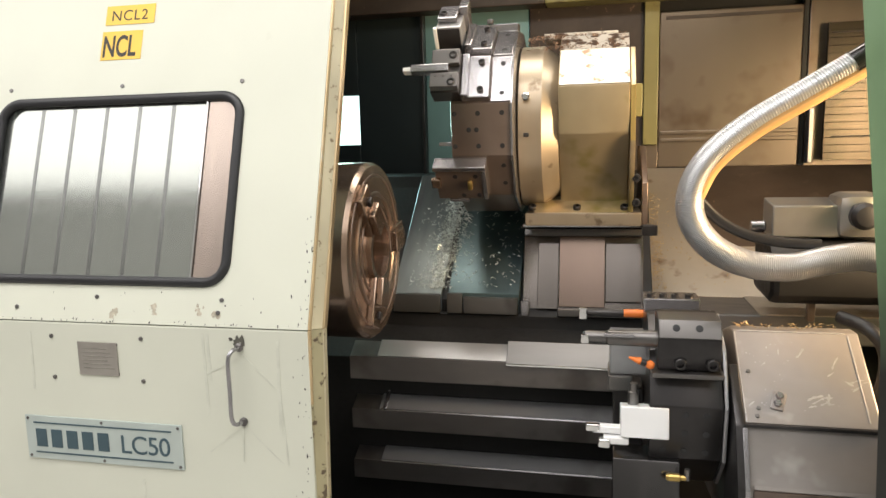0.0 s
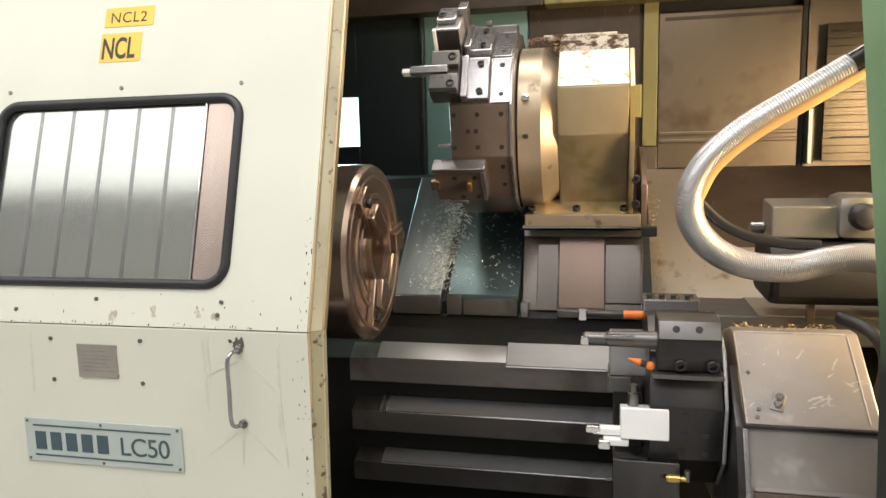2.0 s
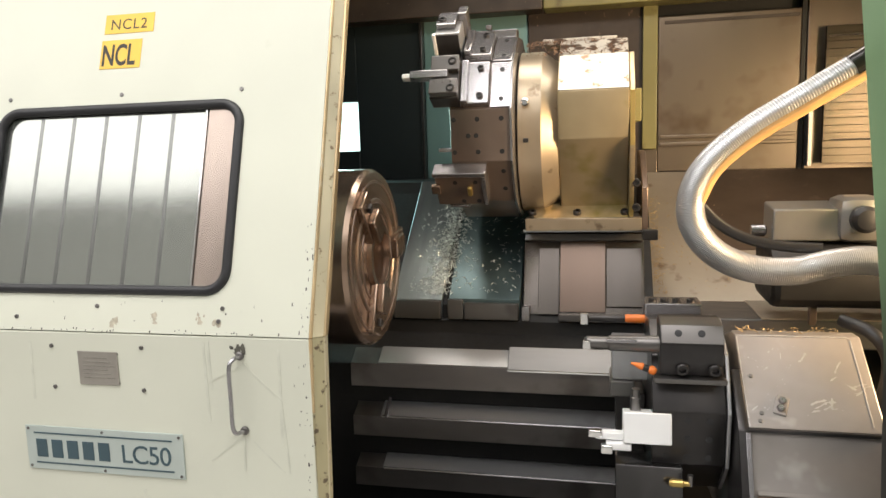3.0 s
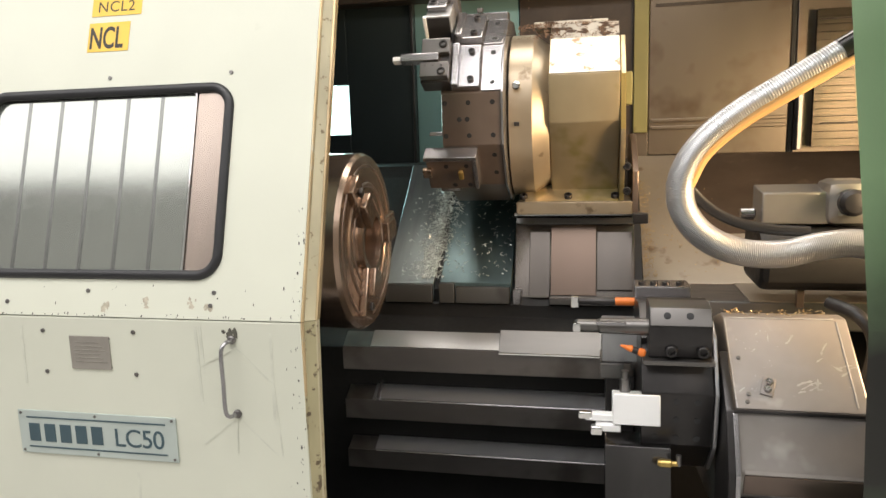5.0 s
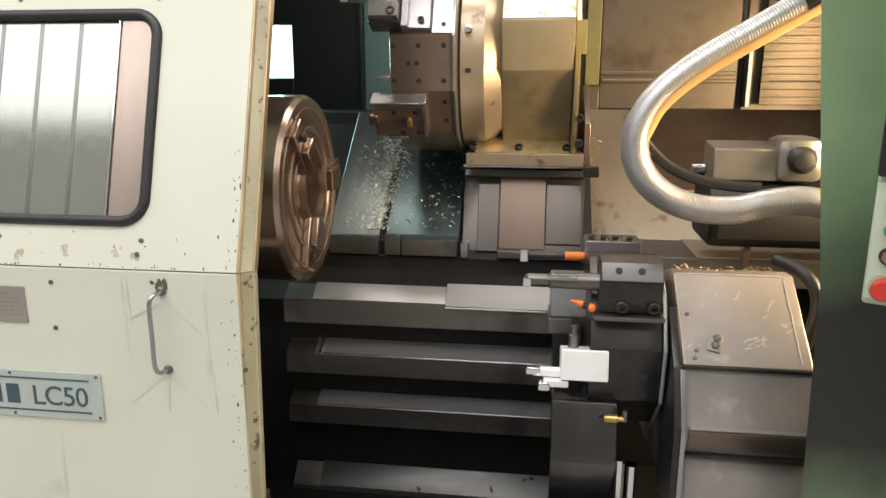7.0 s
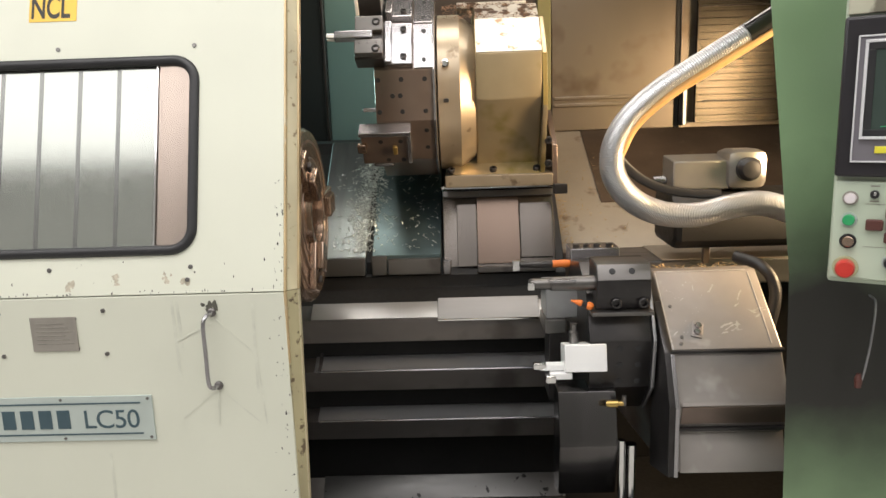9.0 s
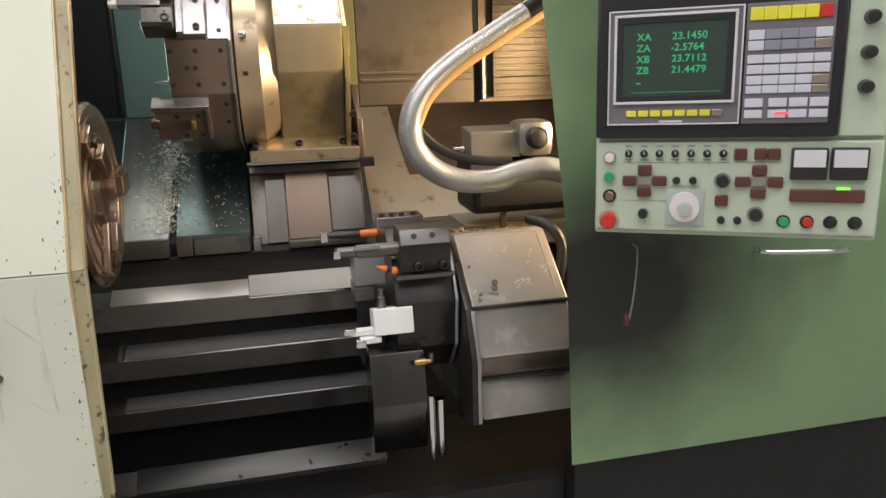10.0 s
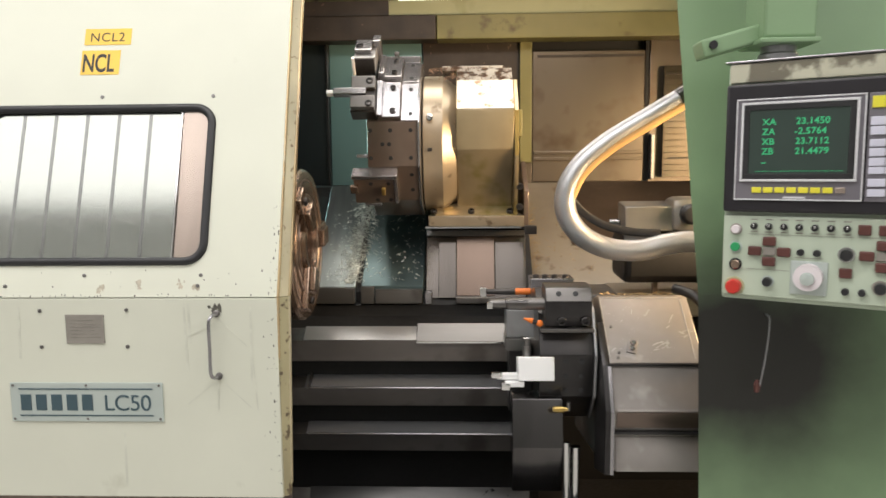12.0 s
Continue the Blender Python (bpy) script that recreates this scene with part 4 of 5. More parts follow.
def rounded(u0, u1, v0, v1, r, n=8):
    pts = []
    for cu, cv_, a0 in ((u1 - r, v1 - r, 0), (u0 + r, v1 - r, 90), (u0 + r, v0 + r, 180), (u1 - r, v0 + r, 270)):
        for k in range(n + 1):
            a = radians(a0 + 90 * k / n)
            pts.append((cu + r * math.cos(a), cv_ + r * math.sin(a)))
    return pts


door = thing("sliding_door", (-1.2, 1.5, 0.57), "cream painted steel sliding machine door with stains and chipped edges", "machine door")
W0, W1, V0, V1 = -1.332, -0.714, vz(1.161), vz(1.562)
hole = rounded(W0 + 0.008, W1 - 0.008, V0 + 0.008, V1 - 0.008, 0.045)
VT = vz(2.45)
corners = [(DX - 0.002, VT), (-2.3, VT), (-2.3, 0.0015), (DX - 0.002, 0.0015)]
bm = bmesh.new()
for w in (0.0, -0.04):
    hv = [bm.verts.new(UPM @ Vector((u, v, w))) for u, v in hole]
    cvs = [bm.verts.new(UPM @ Vector((u, v, w))) for u, v in corners]
    q = len(hole) // 4
    for c in range(4):
        for k in range(q - 1):
            bm.faces.new((hv[c * q + k], hv[c * q + k + 1], cvs[c]))
        nx = (c + 1) % 4
        bm.faces.new((hv[c * q + q - 1], hv[nx * q], cvs[nx], cvs[c]))
    if w == 0.0:
        first = hv, cvs
for a, b in zip(first, (hv, cvs)):
    for i in range(len(a)):
        j = (i + 1) % len(a)
        bm.faces.new((a[i], a[j], b[j], b[i]))
part("upper_panel", bm, CREAM, door, "sloping upper door panel", smooth=False)
part("lower_panel", box(-2.3, DX - 0.002, DY, DY + 0.04, 0.572, DZ - 0.0015, 0.002), CREAM, door, "upright lower door panel")
part("bottom_rail", box(-2.3, DX - 0.01, DY + 0.02, DY + 0.12, 0.50, 0.5715, 0.004), BROWN_STEEL, door)


def edge(profile, material, name, label="", z0=0.572, z1=2.45):
    """A strip along the door's free edge; profile rows (out, depth); it leans in a little towards the floor."""
    rings = []
    for z in sorted({z0, z1} | ({DZ} if z0 < DZ < z1 else set())):
        back_ = max(0.0, z - DZ) * math.tan(TIL)
        lean = 0.010 * min(0.0, z - DZ) / 0.5
        rings.append([(DX + u + lean, DY + d + back_, z) for u, d in profile])
    part(name, loft(rings), material, door, label, smooth=False)


edge([(-0.060, 0.042), (-0.012, 0.042), (-0.012, 0.095), (-0.060, 0.095)], CREAM_EDGE, "edge_post", "stained cream door edge")
edge([(-0.0025, 0.0012), (0.0015, 0.0008), (0.0040, 0.004), (0.0040, 0.030), (-0.0025, 0.030)], GOLD_EDGE, "edge_bead", "corner bead with a golden glint in its colour", DZ + 0.001)
edge([(-0.0025, 0.0012), (0.0015, 0.0008), (0.0040, 0.004), (0.0040, 0.030), (-0.0025, 0.030)], DULL_EDGE, "edge_bead", "", 0.572, 0.93)
edge([(-0.0025, 0.0012), (0.0015, 0.0008), (0.0040, 0.004), (0.0040, 0.030), (-0.0025, 0.030)], GOLD_EDGE, "edge_bead", "", 0.9305, DZ)
edge([(0.0042, 0.0060), (0.0225, 0.0185), (0.0225, 0.032), (0.0042, 0.032)], CREAM_EDGE, "edge_strip", "stained bevelled edge strip", DZ + 0.001)
edge([(0.0042, 0.0060), (0.0225, 0.0185), (0.0225, 0.032), (0.0042, 0.032)], DULL_EDGE, "edge_strip", "grimy bevelled edge strip", 0.572, DZ)
edge([(0.0227, 0.0160), (0.0262, 0.0185), (0.0262, 0.034), (0.0227, 0.034)], GOLD_EDGE, "edge_rim", "bright golden rim", DZ + 0.001)
edge([(0.0227, 0.0175), (0.0250, 0.0190), (0.0250, 0.034), (0.0227, 0.034)], CREAM_EDGE, "edge_rim", "", 0.60, DZ)
# window: gasket, pane, guard slats behind it
gl = rounded(W0 + 0.009, W1 - 0.009, V0 + 0.009, V1 - 0.009, 0.046, 10)
rings = []
for i, (u, v) in enumerate(gl):
    p0, p1 = gl[i - 1], gl[(i + 1) % len(gl)]
    t = Vector((p1[0] - p0[0], p1[1] - p0[1])).normalized()
    nx_, ny_ = t.y, -t.x
    rings.append([UPM @ Vector((u + nx_ * 0.0105 * math.cos(b), v + ny_ * 0.0105 * math.cos(b), 0.001 + 0.009 * math.sin(b))) for b in [2 * math.pi * k / 18 for k in range(18)]])
rings.append(rings[0])
gasket = part("window_gasket", loft(rings, cap=False), BLACK, door, "thick black rubber window gasket")
part("guard_back", box(W0 - 0.02, W1 + 0.02, V0 - 0.02, V1 + 0.02, -0.0225, -0.018, 0, m=UPM), TAG, door)
slat_edges = [-1.388, -1.3045, -1.221, -1.1375, -1.054, -0.9705, -0.887, -0.803]
for a, b in zip(slat_edges, slat_edges[1:]):
    if b > W0:
        part("guard_slat", box(max(a + 0.0004, W0 + 0.002), b - 0.0004, V0 + 0.002, V1 - 0.002, -0.014, -0.008, 0.0035, m=UPM), SLAT, door, "reflective steel guard slat")
for u in slat_edges[1:-1]:
    part("slat_joint", box(u - 0.0045, u + 0.0040, V0 + 0.003, V1 - 0.003, -0.0085, -0.0074, 0, m=UPM), SLAT_JOINT, door)
part("guard_edge", box(-0.800, W1 - 0.002, V0 + 0.002, V1 - 0.002, -0.009, -0.003, 0.004, m=UPM), SLAT_BROWN, door, "brownish guard edge plate")
part("guard_rib", box(-0.806, -0.8005, V0 + 0.004, V1 - 0.004, -0.009, 0.0, 0.002, m=UPM), CHROME, door)
# nameplate: brand drawn as plain bars, model lettered
np_ = part("nameplate", box(-1.214, -0.827, DY - 0.004, DY - 0.0003, 0.770, 0.870, 0.0015), PLATE, door, "pale metal nameplate with dark lettering")
for z in (0.854, 0.786):
    part("nameplate_line", box(-1.192, -0.852, DY - 0.0052, DY - 0.0042, z - 0.0016, z + 0.0016, 0), INK, np_)
for k in range(5):
    x = -1.188 + k * 0.039
    part("brand_bar", box(x, x + 0.027, DY - 0.0052, DY - 0.0042, 0.799, 0.840, 0), INK, np_)
text_part("model_letters", "LC50", 0.058, Matrix.Translation((-0.978, DY - 0.0045, 0.799)) @ FACING, INK, np_, 0.0006, spacing=0.94)
for x in (-1.206, -1.02, -0.836):
    for z in (0.777, 0.863):
        shared("nameplate_screw", SMALL_SCREW, np_, aim((x, DY - 0.004, z), (0, -1, 0)))
tg = part("data_plate", box(-1.062, -0.966, DY - 0.003, DY - 0.0003, 0.969, 1.042, 0.001), TAG, door, "grey metal data plate")
for k in range(6):
    part("print_bar", box(-1.050, -0.982 + 0.008 * ((k * 7) % 3 - 1), DY - 0.0038, DY - 0.0031, 1.027 - k * 0.0085, 1.029 - k * 0.0085, 0), FAINT_INK, tg)
for x, z in ((-1.058, 1.037), (-0.970, 1.037), (-1.058, 0.974), (-0.970, 0.974), (-1.126, 1.051), (-0.908, 1.053), (-1.127, 0.960), (-0.910, 0.961)):
    shared("panel_screw", SCREW, door, aim((x, DY, z), (0, -1, 0)))
for x, z in ((-1.017, 1.584), (-0.725, 1.583), (-1.31, 1.585), (-1.017, 1.136), (-0.725, 1.136), (-1.214, 1.111), (-0.731, 1.111)):
    shared("panel_screw", SCREW, door, UPM @ Matrix.Translation((x, vz(z), 0)))
hline = bez([(-0.683, DY - 0.002, 1.044), (-0.690, DY - 0.022, 1.040), (-0.694, DY - 0.030, 1.022), (-0.694, DY - 0.030, 0.96), (-0.694, DY - 0.030, 0.905), (-0.690, DY - 0.022, 0.889), (-0.684, DY - 0.002, 0.887)], 8)
hn = part("door_handle", tube(hline, 0.0043, 12), STEEL, door, "chrome bow handle")
for z in (1.044, 0.887):
    part("handle_foot", turned([(0, 0.009), (-0.004, 0.009), (-0.006, 0.006)], (-0.684, DY, z), "y", 20), GREY_STEEL, hn)
# yellow labels
la = part("label", box(-1.080, -0.955, vz(1.724), vz(1.768), 0.0003, 0.0012, 0, m=UPM), YELLOW, door, "yellow label with thin black letters")
text_part("label_letters", "NCL2", 0.036, UPM @ Matrix.Translation((-1.066, vz(1.733), 0.0014)), BLACK_INK, la, 0.0002, spacing=1.1)
lb2 = part("label", box(-1.083, -0.980, vz(1.644), vz(1.709), 0.0003, 0.0012, 0, m=UPM), YELLOW, door, "yellow label with bold black letters")
text_part("label_letters", "NCL", 0.070, UPM @ Matrix.Translation((-1.080, vz(1.652), 0.0014)) @ Matrix.Diagonal((0.62, 1, 1, 1)), BLACK_INK, lb2, 0.0002, bold=0.0015)

# ---- right hand cabinet ----
cab = thing("machine_cabinet", (1.4, 1.6, 0.0), "green painted machine cabinet with black grime and painted-in shade", "machine cabinet")
GX = 0.497
rows = [(0.517, 1.50, 0.48), (0.497, 1.50, 1.08), (0.432, 1.74, 2.45)]
bm = bmesh.new()
grid = [[bm.verts.new(p) for p in ((x, y, z), (x + 0.03, y, z), (2.4, y, z), (2.4, y + 0.06, z), (x + 0.045, y + 0.06, z))] for x, y, z in rows]
for a, b in zip(grid, grid[1:]):
    for k in range(5):
        bm.faces.new((a[k], a[(k + 1) % 5], b[(k + 1) % 5], b[k]))
bm.faces.new(grid[0])
bm.faces.new(grid[-1][::-1])
part("front", bm, GREEN_GRIME_SHADE, cab, smooth=False)
part("side", prism_x([(1.57, 0.10), (1.57, 1.08), (1.81, 2.44), (2.05, 2.44), (1.70, 1.0), (1.70, 0.10)], 0.86, 0.92, 0.003), GREEN, cab)
part("kick", box(GX + 0.04, 2.4, 1.53, 1.60, 0.0, 0.479, 0.004), NEAR_BLACK, cab)
part("front_handle", tube(bez([(0.995, 1.499, 0.99), (1.0, 1.465, 0.99), (1.12, 1.46, 0.982), (1.23, 1.465, 0.974), (1.236, 1.499, 0.973)], 8), 0.006, 10), CHROME, cab)
wire = part("hook_wire", tube(bez([(0.662, 1.498, 1.03), (0.66, 1.47, 1.02), (0.652, 1.46, 0.95), (0.640, 1.455, 0.88), (0.634, 1.46, 0.845)], 8), 0.0022, 8), STEEL_X, cab)
part("hook_tip", turned([(0, 0.006), (0.018, 0.008), (0.03, 0.004)], (0.632, 1.46, 0.845), "z", 10), KEY_BROWN, wire)

# ---- operator panel ----
pp = thing("operator_panel", (0.7, 1.3, 1.1), "pale green operator panel with a screen, keys and switches", "control panel")
part("case", box(-0.004, 0.515, 0.012, 0.10, 1.095, 1.612, 0.006, m=SWING), PALE_PANEL, pp)
part("top_plate", box(-0.010, 0.52, 0.0, 0.104, 1.6125, 1.617, 0.002, m=SWING), STEEL, pp)
part("top_band", box(0.0, 0.432, 0.004, 0.0115, 1.570, 1.6105, 0.002, m=SWING), SOILED_BAND, pp, "soiled band with brown stains and bare patches")
wh = part("switch_panel", box(-0.002, 0.512, 0.0, 0.0115, 1.105, 1.284, 0.004, m=SWING), PALE_PANEL, pp, "pale green switch panel")
bz = part("screen_bezel", box(-0.003, 0.432, -0.012, 0.0115, 1.292, 1.566, 0.006, m=SWING), BEZEL, pp, "dark screen bezel")
part("side_panel", box(0.434, 0.512, 0.0, 0.0115, 1.292, 1.60, 0.003, m=SWING), PALE_PANEL, pp)


def frame_of(x0, x1, z0, z1, w, y0, y1, material, name, parent, label=""):
    b = box(x0, x1, y0, y1, z1 - w, z1, 0.001, m=SWING)
    box(x0, x1, y0, y1, z0, z0 + w, 0.001, m=SWING, bm=b)
    box(x0, x0 + w, y0, y1, z0 + w, z1 - w, 0.001, m=SWING, bm=b)
    box(x1 - w, x1, y0, y1, z0 + w, z1 - w, 0.001, m=SWING, bm=b)
    return part(name, b, material, parent, label)


part("screen_surround", box(0.020, 0.262, -0.016, -0.0125, 1.318, 1.533, 0.002, m=SWING), BEZEL_GREY, bz, "grey screen surround")
frame_of(0.020, 0.262, 1.318, 1.533, 0.003, -0.0185, -0.0165, RIM_WHITE, "outer_line", bz)
frame_of(0.031, 0.251, 1.358, 1.525, 0.005, -0.022, -0.0165, RIM_WHITE, "screen_frame", bz, "pale line round the screen")
frame_of(0.0365, 0.2455, 1.3635, 1.5195, 0.011, -0.0205, -0.0188, BLACK, "screen_mask", bz, "black mask round the tube")
part("maker_bar", box(0.118, 0.160, -0.0172, -0.0163, 1.3225, 1.3265, 0, m=SWING), RIM_WHITE, bz)
scr = part("screen", box(0.036, 0.246, -0.0185, -0.0165, 1.363, 1.520, 0.002, m=SWING), SCREEN_GLASS, bz, "dark green computer screen")
for k, (a, b) in enumerate((("XA", " 23.1450"), ("ZA", " -2.5764"), ("XB", " 23.7112"), ("ZB", " 21.4479"))):
    z = 1.477 - k * 0.0205
    for w, x in ((a, 0.073), (b.strip(), 0.137 if k != 1 else 0.135)):
        text_part("screen_text", w, 0.0185, SWING @ Matrix.Translation((x, -0.0190, z)) @ FACING, GREEN_TEXT, scr, 0.0001, spacing=1.05, bold=0.0004)
part("screen_text", box(0.073, 0.082, -0.0192, -0.0188, 1.396, 1.3985, 0, m=SWING), GREEN_TEXT, scr)
part("screen_text", box(0.062, 0.226, -0.0191, -0.0188, 1.3795, 1.3803, 0, m=SWING), GREEN_TEXT, scr)
for k in range(8):
    x = 0.056 + k * 0.0225
    part("soft_key", box(x, x + 0.019, -0.0195, -0.0165, 1.334, 1.346, 0.002, m=SWING), KEY_YELLOW if k < 7 else SLAT_BROWN, bz, "yellow soft key" if k < 7 else "dull orange soft key")
kb = part("key_field", box(0.266, 0.412, -0.015, -0.0125, 1.318, 1.533, 0.002, m=SWING), BEZEL_GREY, bz)
for k in range(6):
    x = 0.271 + k * 0.0226
    part("top_key", box(x, x + 0.0221, -0.0185, -0.0155, 1.503, 1.526, 0.002, m=SWING), KEY_YELLOW if k < 5 else KEY_RED, kb)
for r, (zl, zh) in enumerate(((1.469, 1.486), (1.450, 1.467), (1.427, 1.442), (1.408, 1.424), (1.389, 1.405), (1.373, 1.387))):
    for c in range(5):
        x = 0.270 + c * 0.0277
        km = KEY_DULL if r < 2 and 0 < c < 4 else SLAT_BROWN if (r, c) in ((1, 4), (4, 4), (5, 4)) else KEY_WHITE
        part("key", box(x, x + 0.0270, -0.0185, -0.0155, zl, zh, 0.002, m=SWING), km, kb)
for zl, zh in ((1.348, 1.364), (1.328, 1.343)):
    for c in range(4):
        x = 0.270 + c * 0.0345 + (0.006 if c else 0)
        part("key", box(x, x + 0.031, -0.0185, -0.0155, zl, zh, 0.002, m=SWING), KEY_WHITE, kb)
part("led", box(0.322, 0.345, -0.0195, -0.0188, 1.334, 1.339, 0.001, m=SWING), RED_LED, kb, "glowing red lamp")


def knob(name, x, z, r, h, material, label="", plate=None):
    if plate:
        part(name + "_ring", ring_at(x, z, r * 1.3, 0.003), plate, wh)
    b = turned([(-0.0005, r), (-h * 0.85, r * 0.94), (-h, r * 0.8)], (x, 0, z), "y", 20)
    bmesh.ops.transform(b, matrix=SWING, verts=b.verts)
    return part(name, b, material, wh, label)


def ring_at(x, z, r, h):
    b = turned([(-0.0003, r), (-h, r * 0.96)], (x, 0, z), "y", 24)
    bmesh.ops.transform(b, matrix=SWING, verts=b.verts)
    return b


for x0, x1, z in ((0.050, 0.252, 1.243), (0.145, 0.198, 1.196), (0.258, 0.342, 1.244), (0.050, 0.140, 1.166)):
    part("print_line", box(x0, x1, -0.0007, -0.0002, z, z + 0.0009, 0, m=SWING), FAINT_INK, wh)
for k in range(7):
    for dz in (1.2475, 1.2745):
        part("print_bar", box(0.055 + k * 0.0295, 0.069 + k * 0.0295, -0.0007, -0.0002, dz, dz + 0.0022, 0, m=SWING), FAINT_INK, wh)
knob("lamp_button", 0.025, 1.253, 0.010, 0.012, DIAL, "pale push button", TAG)
knob("start_button", 0.025, 1.214, 0.0105, 0.010, KEY_GREEN, "green push button", PLATE)
knob("stop_button", 0.026, 1.175, 0.0105, 0.010, CHUCK, "brown push button", BLACK)
knob("emergency_stop", 0.025, 1.126, 0.0165, 0.024, KEY_RED, "red mushroom emergency stop button", PALE_OLIVE)
for k in range(7):
    t = knob("toggle_switch", 0.062 + k * 0.0295, 1.261, 0.0075, 0.012, BLACK, "black toggle switch")
    part("toggle_tip", box(0.0605 + k * 0.0295, 0.0645 + k * 0.0295, -0.016, -0.012, 1.260, 1.266, 0.001, m=SWING), CHROME, t)
for x, z in ((0.155, 1.208), (0.186, 1.208), (0.241, 1.131), (0.271, 1.131)):
    knob("toggle_switch", x, z, 0.0075, 0.012, BLACK, "black toggle switch")
knob("selector", 0.093, 1.141, 0.0100, 0.020, BLACK, "black selector knob", PLATE)
knob("selector", 0.240, 1.208, 0.0125, 0.022, BLACK, "black selector knob", CHROME)
knob("selector", 0.303, 1.143, 0.0120, 0.020, BLACK, "black selector knob", TAG)
part("square_button", box(0.228, 0.252, -0.008, -0.0003, 1.159, 1.180, 0.003, m=SWING), KEY_BROWN, wh)
for cx in (0.094, 0.305):
    for dx, dz in ((-0.029, 0), (0.029, 0), (0, 0.022), (0, -0.022)):
        part("jog_key", box(cx + dx - 0.0135, cx + dx + 0.0135, -0.010, -0.0003, 1.207 + dz - 0.010, 1.207 + dz + 0.010, 0.003, m=SWING), KEY_BROWN, wh, "brown jog key")
    part("jog_centre", box(cx - 0.013, cx + 0.013, -0.004, -0.0003, 1.198, 1.216, 0.002, m=SWING), TAG, wh)
for x0, x1 in ((0.258, 0.282), (0.294, 0.316), (0.317, 0.340)):
    part("square_button", box(x0, x1, -0.008, -0.0003, 1.249, 1.271, 0.003, m=SWING), KEY_BROWN, wh)
part("dial_plate", box(0.137, 0.208, -0.004, -0.0003, 1.118, 1.190, 0.005, m=SWING), PLATE, wh, "pale dial plate")
d = ring_at(0.172, 1.157, 0.029, 0.024)
dial = part("hand_wheel", d, DIAL, wh, "pale round hand wheel")
bmd = turned([(-0.0242, 0.014), (-0.032, 0.013), (-0.033, 0.009)], (0.172, 0, 1.155), "y", 20)
bmesh.ops.transform(bmd, matrix=SWING, verts=bmd.verts)
part("wheel_hub", bmd, PLATE, dial)
for x in (0.389, 0.456):
    mt = part("meter", box(x - 0.031, x + 0.031, -0.012, -0.0003, 1.212, 1.272, 0.003, m=SWING), BLACK, wh, "black load meter with white face")
    part("meter_face", box(x - 0.027, x + 0.027, -0.0135, -0.0122, 1.236, 1.268, 0.001, m=SWING), METER_WHITE, mt)
part("meter_bar", box(0.360, 0.486, -0.010, -0.0003, 1.170, 1.194, 0.003, m=SWING), KEY_BROWN, wh)
part("led", box(0.437, 0.460, -0.013, -0.0105, 1.194, 1.199, 0.001, m=SWING), GREEN_LED, wh, "glowing green lamp")
for x, mm in ((0.353, KEY_GREEN), (0.394, KEY_RED), (0.434, DARK_STEEL), (0.475, BLACK)):
    knob("round_button", x, 1.131, 0.0095, 0.012, mm, "", BLACK)
for z in (1.50, 1.44, 1.38):
    b = turned([(-0.0005, 0.013), (-0.022, 0.011), (-0.024, 0.009)], (0.470, 0, z), "y", 18)
    bmesh.ops.transform(b, matrix=SWING, verts=b.verts)
    part("side_knob", b, DARK_STEEL, pp)
# swing arm that carries the panel
arm = thing("swing_arm", (0.62, 1.45, 1.62), "green painted arm carrying the operator panel", "support arm")
part("column", box(0.585, 0.70, 1.385, 1.50, 1.672, 2.30, 0.006), GREEN, arm)
part("foot_plate", box(0.575, 0.705, 1.375, 1.51, 1.660, 1.671, 0.003), GREEN, arm)
part("swivel", turned([(0, 0.043), (0.022, 0.043), (0.026, 0.038), (0.0405, 0.038)], (0.64, 1.44, 1.619), "z", 28), STEEL_X, arm)
part("stay", box(-0.085, 0.085, -0.035, 0.035, -0.02, 0.02, 0.006, m=Matrix.Translation((0.545, 1.45, 1.676)) @ Matrix.Rotation(radians(-15), 4, "Y")), GREEN, arm)
part("stay_bolt", turned([(0, 0.009), (-0.008, 0.009)], (0.484, 1.414, 1.662), "y", 14), BLACK, arm)
part("wall_mount", box(0.60, 0.69, 1.50, 1.75, 1.95, 2.25, 0.006), GREEN, arm)


# ---- swarf and small wear ----
def curls(n, place, size, bend):
    """Many small bent ribbons in one mesh."""
    verts, faces = [], []
    for _ in range(n):
        p, nn = place()
        q = Vector((random.uniform(-1, 1), random.uniform(-1, 1), random.uniform(-1, 1))).normalized()
        t = (q - nn * q.dot(nn) * 0.75).normalized()
        s = nn.cross(t).normalized()
        ln, wd, cv = size * random.uniform(0.5, 1.8), size * random.uniform(0.06, 0.15), random.uniform(-bend, bend)
        i0 = len(verts)
        for k in range(5):
            a = (k / 4 - 0.5)
            c = p + t * (ln * a) + s * (ln * cv * a * a * 2) + nn * (size * (0.15 + 0.35 * random.random() * (1 - 4 * a * a)))
            side = (s + nn * random.uniform(-0.7, 0.7)) * wd
            verts += [c - side, c + side]
        for k in range(4):
            a = i0 + 2 * k
            faces.append((a, a + 1, a + 3, a + 2))
    me = bpy.data.meshes.new("swarf")
    me.from_pydata(verts, [], faces)
    return me


def heap(name, me, material, label):
    me.materials.append(material)
    return tagged(new(name, me), label, "swarf", kind="stuff")


SN = Vector((0, -math.sin(radians(40)), math.cos(radians(40))))


def on_slide():
    y = random.uniform(2.60, 2.98)
    x = random.gauss(-0.548 + (y - 2.6) * 0.08, 0.027) if random.random() < 0.82 else random.uniform(-0.66, -0.26)
    return Vector((x, y, 0.921 + (y - 2.585) * SL)), SN


